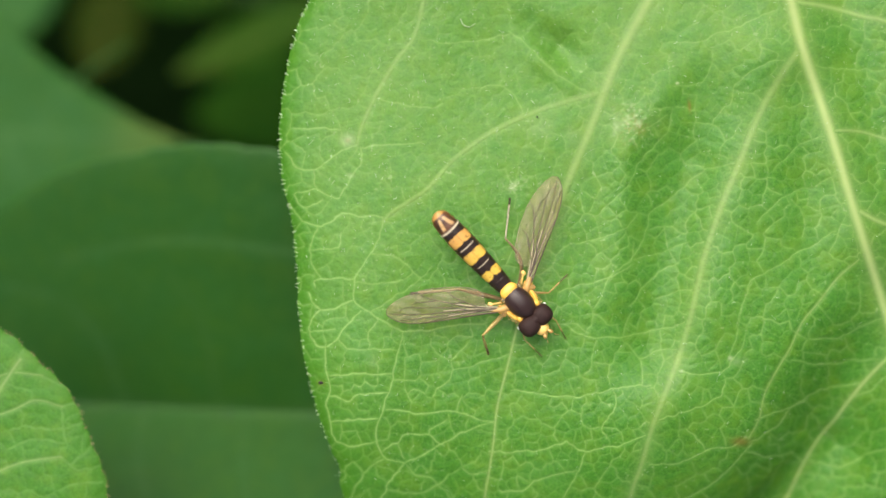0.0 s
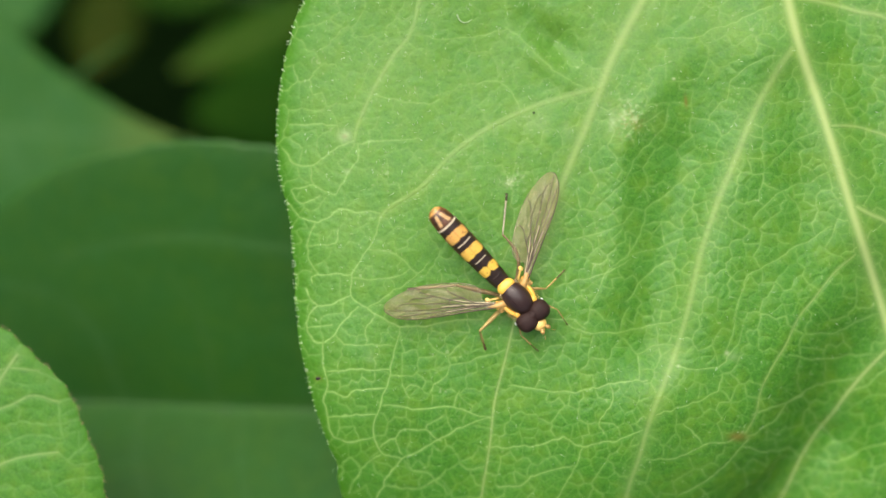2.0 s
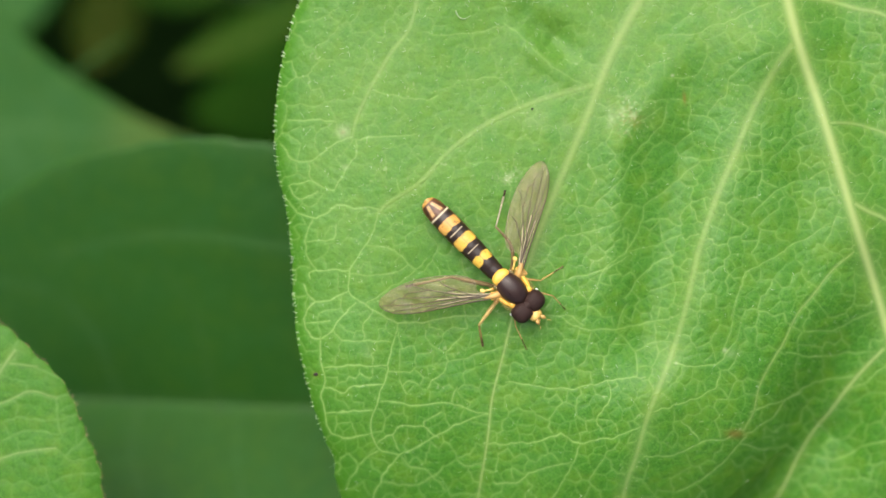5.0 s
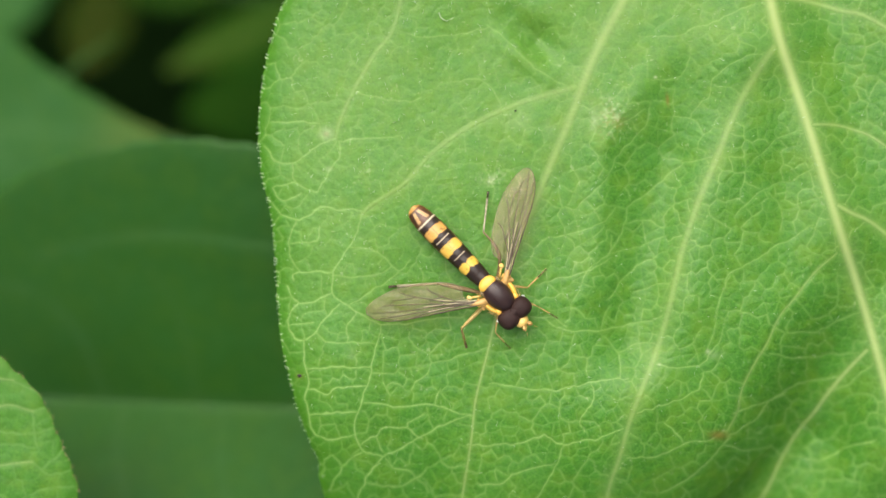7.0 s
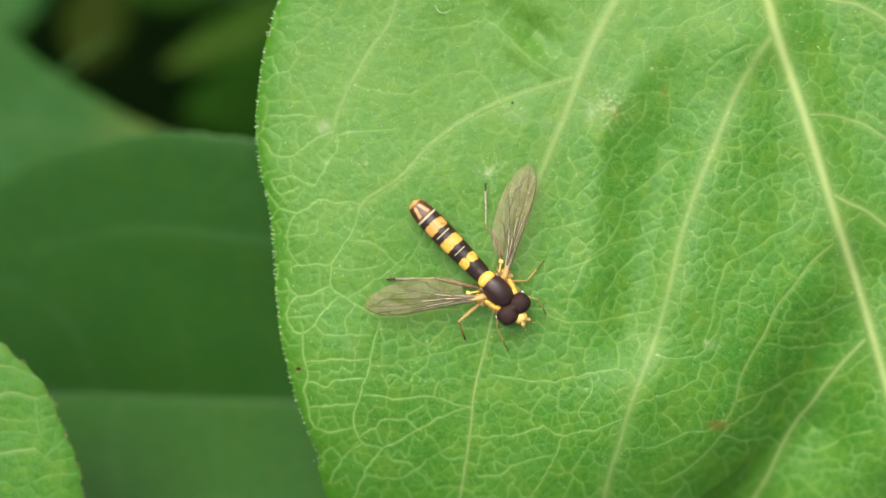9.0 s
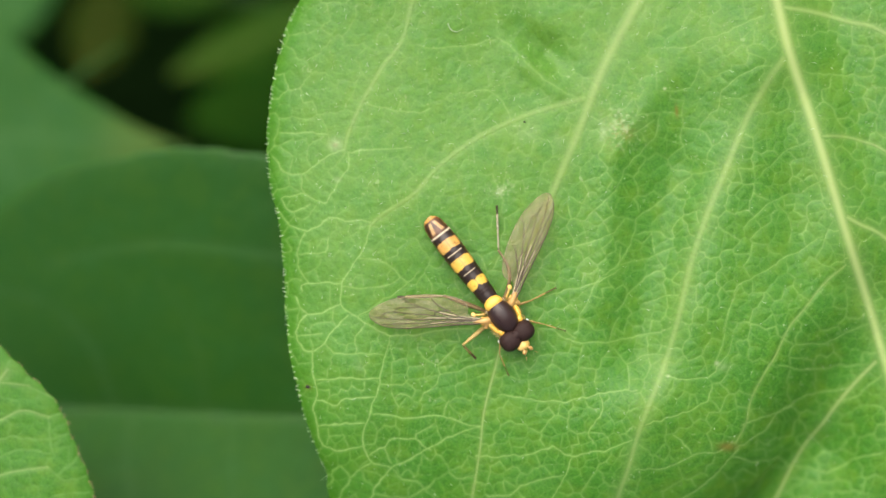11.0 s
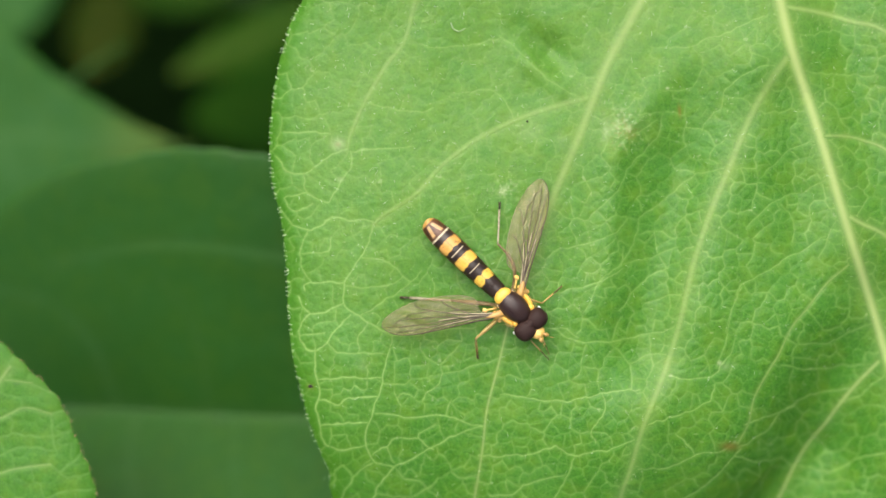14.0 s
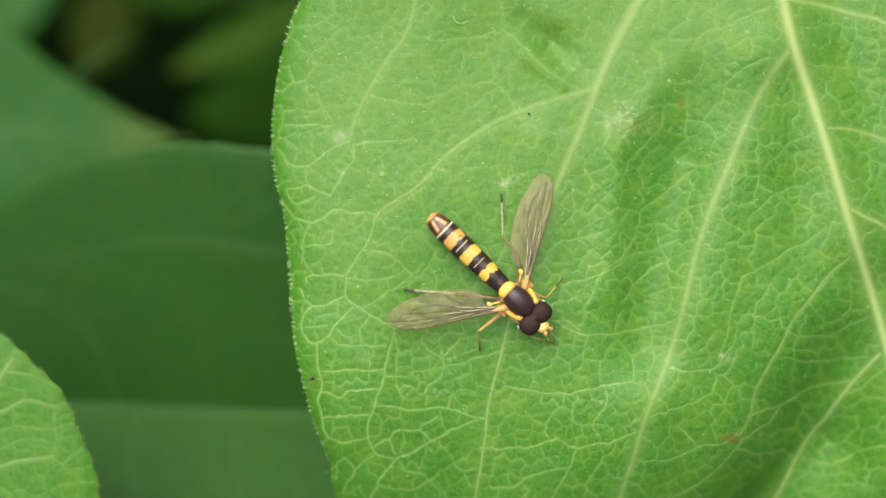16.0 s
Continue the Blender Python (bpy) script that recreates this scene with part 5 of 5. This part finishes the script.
def hoverfly():
    fly = tagged(new("hoverfly"), "slender black and yellow banded hoverfly resting on the leaf", "hoverfly")
    abdomen = part("abdomen", abdomen_segment(155, 184), fly, "slim black and yellow banded abdomen")
    ABDOMEN.append(abdomen)
    part("tail_tip", ball(((fx(4) - fx(180)) * 1.042, 0.05, 1.22 - ROOT_Z), (0.16, 0.26, 0.26), AMBER, "tail_tip", 14, 0.9), abdomen, "golden tip of the tail")
    for a0, a1 in ((0, 35), (34, 75), (74, 115.6), (114.6, 156)):
        part("abdomen_segment", abdomen_segment(a0, a1), abdomen, "brown and orange tail segment" if a0 == 0 else "")
    part("thorax", ball((fx(210), 0, 1.72), (1.10, 0.74, 0.64), THORAX, "thorax", 32, 0.94), fly, "shining dark bronze thorax")
    part("thorax_side", ball((fx(219), 0, 1.34), (0.92, 0.86, 0.58), YELLOW, "thorax_side", 24, 0.9), fly, "yellow thorax flanks")
    part("scutellum", ball((fx(183), 0, 1.92), (0.42, 0.56, 0.30), YELLOW, "scutellum", 20, 1.0), fly, "bright yellow scutellum")
    for side in (-1, 1):
        part("humerus", ball((fx(233), side * 0.66, 1.72), (0.20, 0.17, 0.15), YELLOW, "humerus", 12), fly, "yellow shoulder knob")
        stripe = [(fx(234), side * 0.70, 1.66), (fx(222), side * 0.84, 1.62), (fx(208), side * 0.90, 1.60), (fx(199), side * 0.84, 1.62)]
        part("side_stripe", mesh_from("side_stripe", *tube_data(rounded(stripe, 5), np.array([0.06, 0.09, 0.11, 0.12, 0.13, 0.14, 0.14, 0.14, 0.13, 0.13, 0.12, 0.12, 0.11, 0.09, 0.07, 0.05]), 10), YELLOW), fly)
        part("callus", ball((fx(190), side * 0.60, 1.80), (0.22, 0.16, 0.14), SHIN_DARK, "callus", 12), fly)
        for a, b, c, r in ((204, 1.02, 1.66, 0.15), (199, 1.20, 1.72, 0.12), (208, 1.16, 1.52, 0.13), (194, 1.02, 1.60, 0.11)):
            part("sclerite", ball((fx(a), side * b, c), (1.25 * r, r, 0.8 * r), AMBER if a > 200 else YELLOW, "sclerite", 10, 0.9), fly)
        part("flank_hairs", flank_hairs(side), fly, "fine golden hairs on the flank")["kind"] = "stuff"
    head = part("head", ball((fx(252), -0.05, 1.5), (0.42, 0.95, 0.66), EYE, "head", 20), fly)
    for side in (-1, 1):
        part("eye", ball((fx(254), side * 0.47 - 0.05, 1.52), (0.60, 0.63, 0.68), EYE, "eye", 26, 0.80), head, "large dark brown compound eye")
        part("antenna", antenna(side), head)
        part("cheek", ball((fx(244), side * 1.02 - 0.05, 1.35), (0.10, 0.09, 0.16), CHEEK, "cheek", 10), head, "silvery white cheek tuft")
    part("face", ball((fx(273), -0.10, 1.42), (0.36, 0.42, 0.43), FACE, "face", 20, 0.9), head, "pale yellow face")
    part("proboscis", ball((fx(285), -0.2, 0.75), (0.18, 0.17, 0.14), FACE, "proboscis", 12), head)
    part("ocelli", ball((fx(247), -0.05, 2.08), (0.12, 0.10, 0.03), EYE, "ocelli", 10), head)
    for side in (-1, 1):
        line = [(fx(190), side * 0.75, 1.5), (fx(184), side * 1.05, 1.6), (fx(178), side * 1.32, 1.65)]
        stalk = part("haltere", mesh_from("haltere", *tube_data(rounded(line, 4), 0.055, 8), FACE), fly)
        part("knob", ball(line[-1], (0.16, 0.13, 0.12), FACE, "knob", 10), stalk)
        root = [(fx(203), side * 0.7, 1.6), (fx(199), side * 1.0, 1.72), (fx(193), side * 1.3, 1.75), (fx(186), side * 1.55, 1.72)]
        part("wing_root", mesh_from("wing_root", *tube_data(rounded(root, 5), np.linspace(0.26, 0.10, 16), 10), AMBER), fly)
    add_wing(fly, (fx(197), -1.00, 1.80), (fx(60.3), -6.01, 1.2), -1)
    add_wing(fly, (fx(197), 1.04, 1.80), (fx(93.9), 6.58, 1.2), 1)
    add_leg(fly, "hind", (fx(190), 0.55, 0.9), on_leaf((3.61, 0.60), 1.1), on_leaf((3.91, 2.95)), 0.080, TAWNY, SHIN_HIND, None, -0.52)
    add_leg(fly, "hind", (fx(190), -0.55, 0.9), on_leaf((0.90, -2.32), 1.1), on_leaf((-1.86, -2.59)), 0.105, TAWNY, SHIN_HIND)
    add_leg(fly, "middle", (fx(209), 0.7, 0.85), on_leaf((6.15, -2.55), 0.35), on_leaf((7.26, -1.50)), 0.060, LEG, LEG,
            [(0, on_leaf((7.26, -1.50))), (9.2, on_leaf((7.30, -1.60))), (11.3, on_leaf((7.58, -1.96))), (16, on_leaf((7.50, -1.91)))])
    add_leg(fly, "middle", (fx(207), -0.7, 0.85), on_leaf((2.29, -5.01), 0.9), on_leaf((2.65, -6.14)), 0.098, FACE_LEG, SHIN_DARK)
    add_leg(fly, "front", (fx(230), 0.55, 0.8), on_leaf((6.67, -4.01), 0.6), on_leaf((7.26, -5.01)), 0.046, LEG, LEG,
            [(0, on_leaf((7.16, -5.21))), (3.5, on_leaf((7.66, -4.28))), (4, on_leaf((7.43, -3.91))), (6.5, on_leaf((7.53, -4.51))), (7, on_leaf((7.96, -4.41))), (8, on_leaf((6.86, -3.91))), (8.5, on_leaf((7.59, -4.34))), (9, on_leaf((7.40, -4.68))), (11.5, on_leaf((8.19, -4.58))), (12.2, on_leaf((8.09, -4.48))), (12.5, on_leaf((6.70, -5.57), 0.3)), (13.2, on_leaf((6.86, -5.87), 0.3)), (13.8, on_leaf((7.00, -6.57), 0.3)), (14.5, on_leaf((7.13, -5.87), 0.3)), (15.2, on_leaf((7.73, -4.41))), (16, on_leaf((7.06, -5.80), 0.3))])
    add_leg(fly, "front", (fx(230), -0.55, 0.8), on_leaf((4.68, -5.27), 0.6), on_leaf((5.67, -6.33)), 0.046, LEG, LEG,
            [(0, on_leaf((5.77, -6.27))), (3.5, on_leaf((5.74, -6.23))), (4, on_leaf((5.24, -6.57))), (6.5, on_leaf((5.24, -6.40))), (7, on_leaf((5.21, -6.20))), (8, on_leaf((5.24, -6.43))), (8.5, on_leaf((4.84, -6.70))), (9, on_leaf((5.17, -6.80))), (11.5, on_leaf((4.54, -7.23))), (12.2, on_leaf((4.68, -6.60))), (12.5, on_leaf((6.57, -5.64), 0.3)), (13.2, on_leaf((6.73, -5.80), 0.3)), (13.8, on_leaf((6.86, -6.50), 0.3)), (14.5, on_leaf((7.00, -5.80), 0.3)), (15.2, on_leaf((5.94, -6.50))), (16, on_leaf((6.93, -5.70), 0.3))])
    return fly


def flank_hairs(side):
    rng = random.Random(11 + side)
    pieces = []
    for _ in range(110):
        a = rng.uniform(186, 242)
        root = np.array([fx(a), side * (0.72 + 0.16 * math.sin((a - 186) / 56 * math.pi)), rng.uniform(1.35, 1.75)])
        way = np.array([rng.uniform(-0.7, 0.4), side * rng.uniform(0.5, 1.0), rng.uniform(-0.1, 0.5)])
        size = rng.uniform(0.16, 0.36)
        pieces.append(tube_data([root, root + 0.5 * size * way, root + size * way + np.array([-0.03, 0, -0.03])], [0.010, 0.008, 0.003], 4))
    return mesh_from("hairs", *joined(pieces), FACE_LEG)


def antenna(side):
    line = [(fx(279), side * 0.12 - 0.08, 1.66), (fx(285), side * 0.20 - 0.08, 1.64), (fx(291), side * 0.27 - 0.08, 1.56)]
    v, f = joined([tube_data(rounded(line, 5), np.array([0.05, 0.06, 0.07, 0.08, 0.10, 0.12, 0.13, 0.12, 0.10, 0.07, 0.03]), 8), tube_data([(fx(294), side * 0.27 - 0.08, 1.6), (fx(300), side * 0.42 - 0.08, 1.62)], [0.02, 0.008], 5)])
    return mesh_from("antenna", v, f, AMBER)


fly = hoverfly()

# ---- what moves ----
FLY_PATH = [
    (0, 0.00, -0.00, 0.00),
    (0.5, -0.00, -0.00, -0.08),
    (1, -0.00, -0.01, 0.02),
    (1.5, -0.00, -0.02, -0.04),
    (2, 0.02, -0.02, 0.16),
    (2.5, 0.01, -0.02, 0.15),
    (3, -0.03, 0.01, 0.40),
    (3.5, 0.01, 0.18, 1.83),
    (4, -0.24, 0.48, 1.07),
    (6.3, 0.17, -0.16, 0.95),
    (6.5, 0.22, -0.20, 0.95),
    (7, 0.04, 0.00, 1.23),
    (7.5, 0.04, 0.04, 1.83),
    (8, 0.18, 0.09, 2.48),
    (8.5, 0.05, -0.09, -0.47),
    (9, 0.13, -0.22, -0.15),
    (9.2, 0.18, -0.24, -0.27),
    (11.3, -0.12, -0.49, -6.40),
    (11.5, 0.28, -0.52, -0.69),
    (12, 0.32, -0.35, 0.11),
    (12.5, 0.30, -0.08, 2.96),
    (13, 0.28, -0.08, 3.02),
    (13.5, 0.28, -0.04, 2.38),
    (14, 0.26, -0.06, 2.48),
    (14.5, 0.28, -0.05, 2.26),
    (15, 0.25, -0.08, 2.25),
    (15.5, 0.40, -0.14, 3.14),
    (16, 0.40, -0.16, 2.66),
]
ABDOMEN_LIFT = [(0.0, 14.0), (3.0, 13.0), (3.5, 8.0), (4.0, 1.0), (16.0, 1.0)]
WING_SWING = [(0.0, 0.0), (3.0, 0.0), (3.5, 0.25), (4.0, 1.0), (16.0, 1.0)]
SIDE_SWAY = [(0.0, 0.0, 0.0), (2.0, -0.06, 0.05), (4.0, -0.06, 0.03), (6.5, 0.0, -0.15), (7.0, -0.5, -0.7), (7.5, -1.05, -0.35), (8.0, -1.15, -1.1), (8.5, -0.45, -0.65), (9.0, -0.33, -0.28),
             (11.5, 0.0, -0.42), (12.0, 0.0, -0.33), (13.0, 0.05, -0.35), (14.0, -0.03, -0.28), (15.0, -0.02, -0.32), (16.0, -0.02, -0.25)]

OLD_SWAY = [(0.0, 0.0, 0.0), (4.0, -0.06, -0.02), (6.5, -0.23, -0.20), (7.0, -0.3, -0.02), (7.5, -0.95, 0.13), (8.0, -0.95, 0.0), (8.5, -0.85, -0.30), (9.0, -0.7, 0.06),
            (11.5, 0.0, -0.10), (12.5, 0.0, -0.16), (13.0, 0.0, -0.20), (14.0, 0.0, -0.12), (14.5, 0.0, -0.18), (15.0, 0.0, -0.22), (16.0, 0.0, -0.22)]


def motions():
    walk(fly, [(t, fly_pose(dx, dy, turn)) for t, dx, dy, turn in FLY_PATH])
    walk(ABDOMEN[0], [(t, pose(fx(180) * MM, 0, ROOT_Z * MM, 0, lift, 0)) for t, lift in ABDOMEN_LIFT])
    for ob, rest, side in WINGS:
        most = 1.6 if side < 0 else 2.2
        walk(ob, [(t, rest @ pose(0, 0, 0, 0, 0, most * q)) for t, q in WING_SWING])
    for leg in LEGS:
        thigh, shin = [], []
        path = np.array(FLY_PATH)
        for t in sorted({row[0] for row in FLY_PATH} | {float(p[0]) for p in leg[6]}):
            dx, dy, turn = (float(np.interp(t, path[:, 0], path[:, k])) for k in (1, 2, 3))
            a, b = leg_poses(leg, fly_pose(dx, dy, turn), t)
            thigh.append((t, a))
            shin.append((t, b))
        walk(leg[0], thigh)
        walk(leg[1], shin)
    walk(side_leaf, [(t, pose((SIDE_CENTRE[0] + dx) * MM, (SIDE_CENTRE[1] + dy) * MM, 0)) for t, dx, dy in SIDE_SWAY])
    walk(old_leaf, [(t, pose(dx * MM, dy * MM, 0)) for t, dx, dy in OLD_SWAY])


motions()
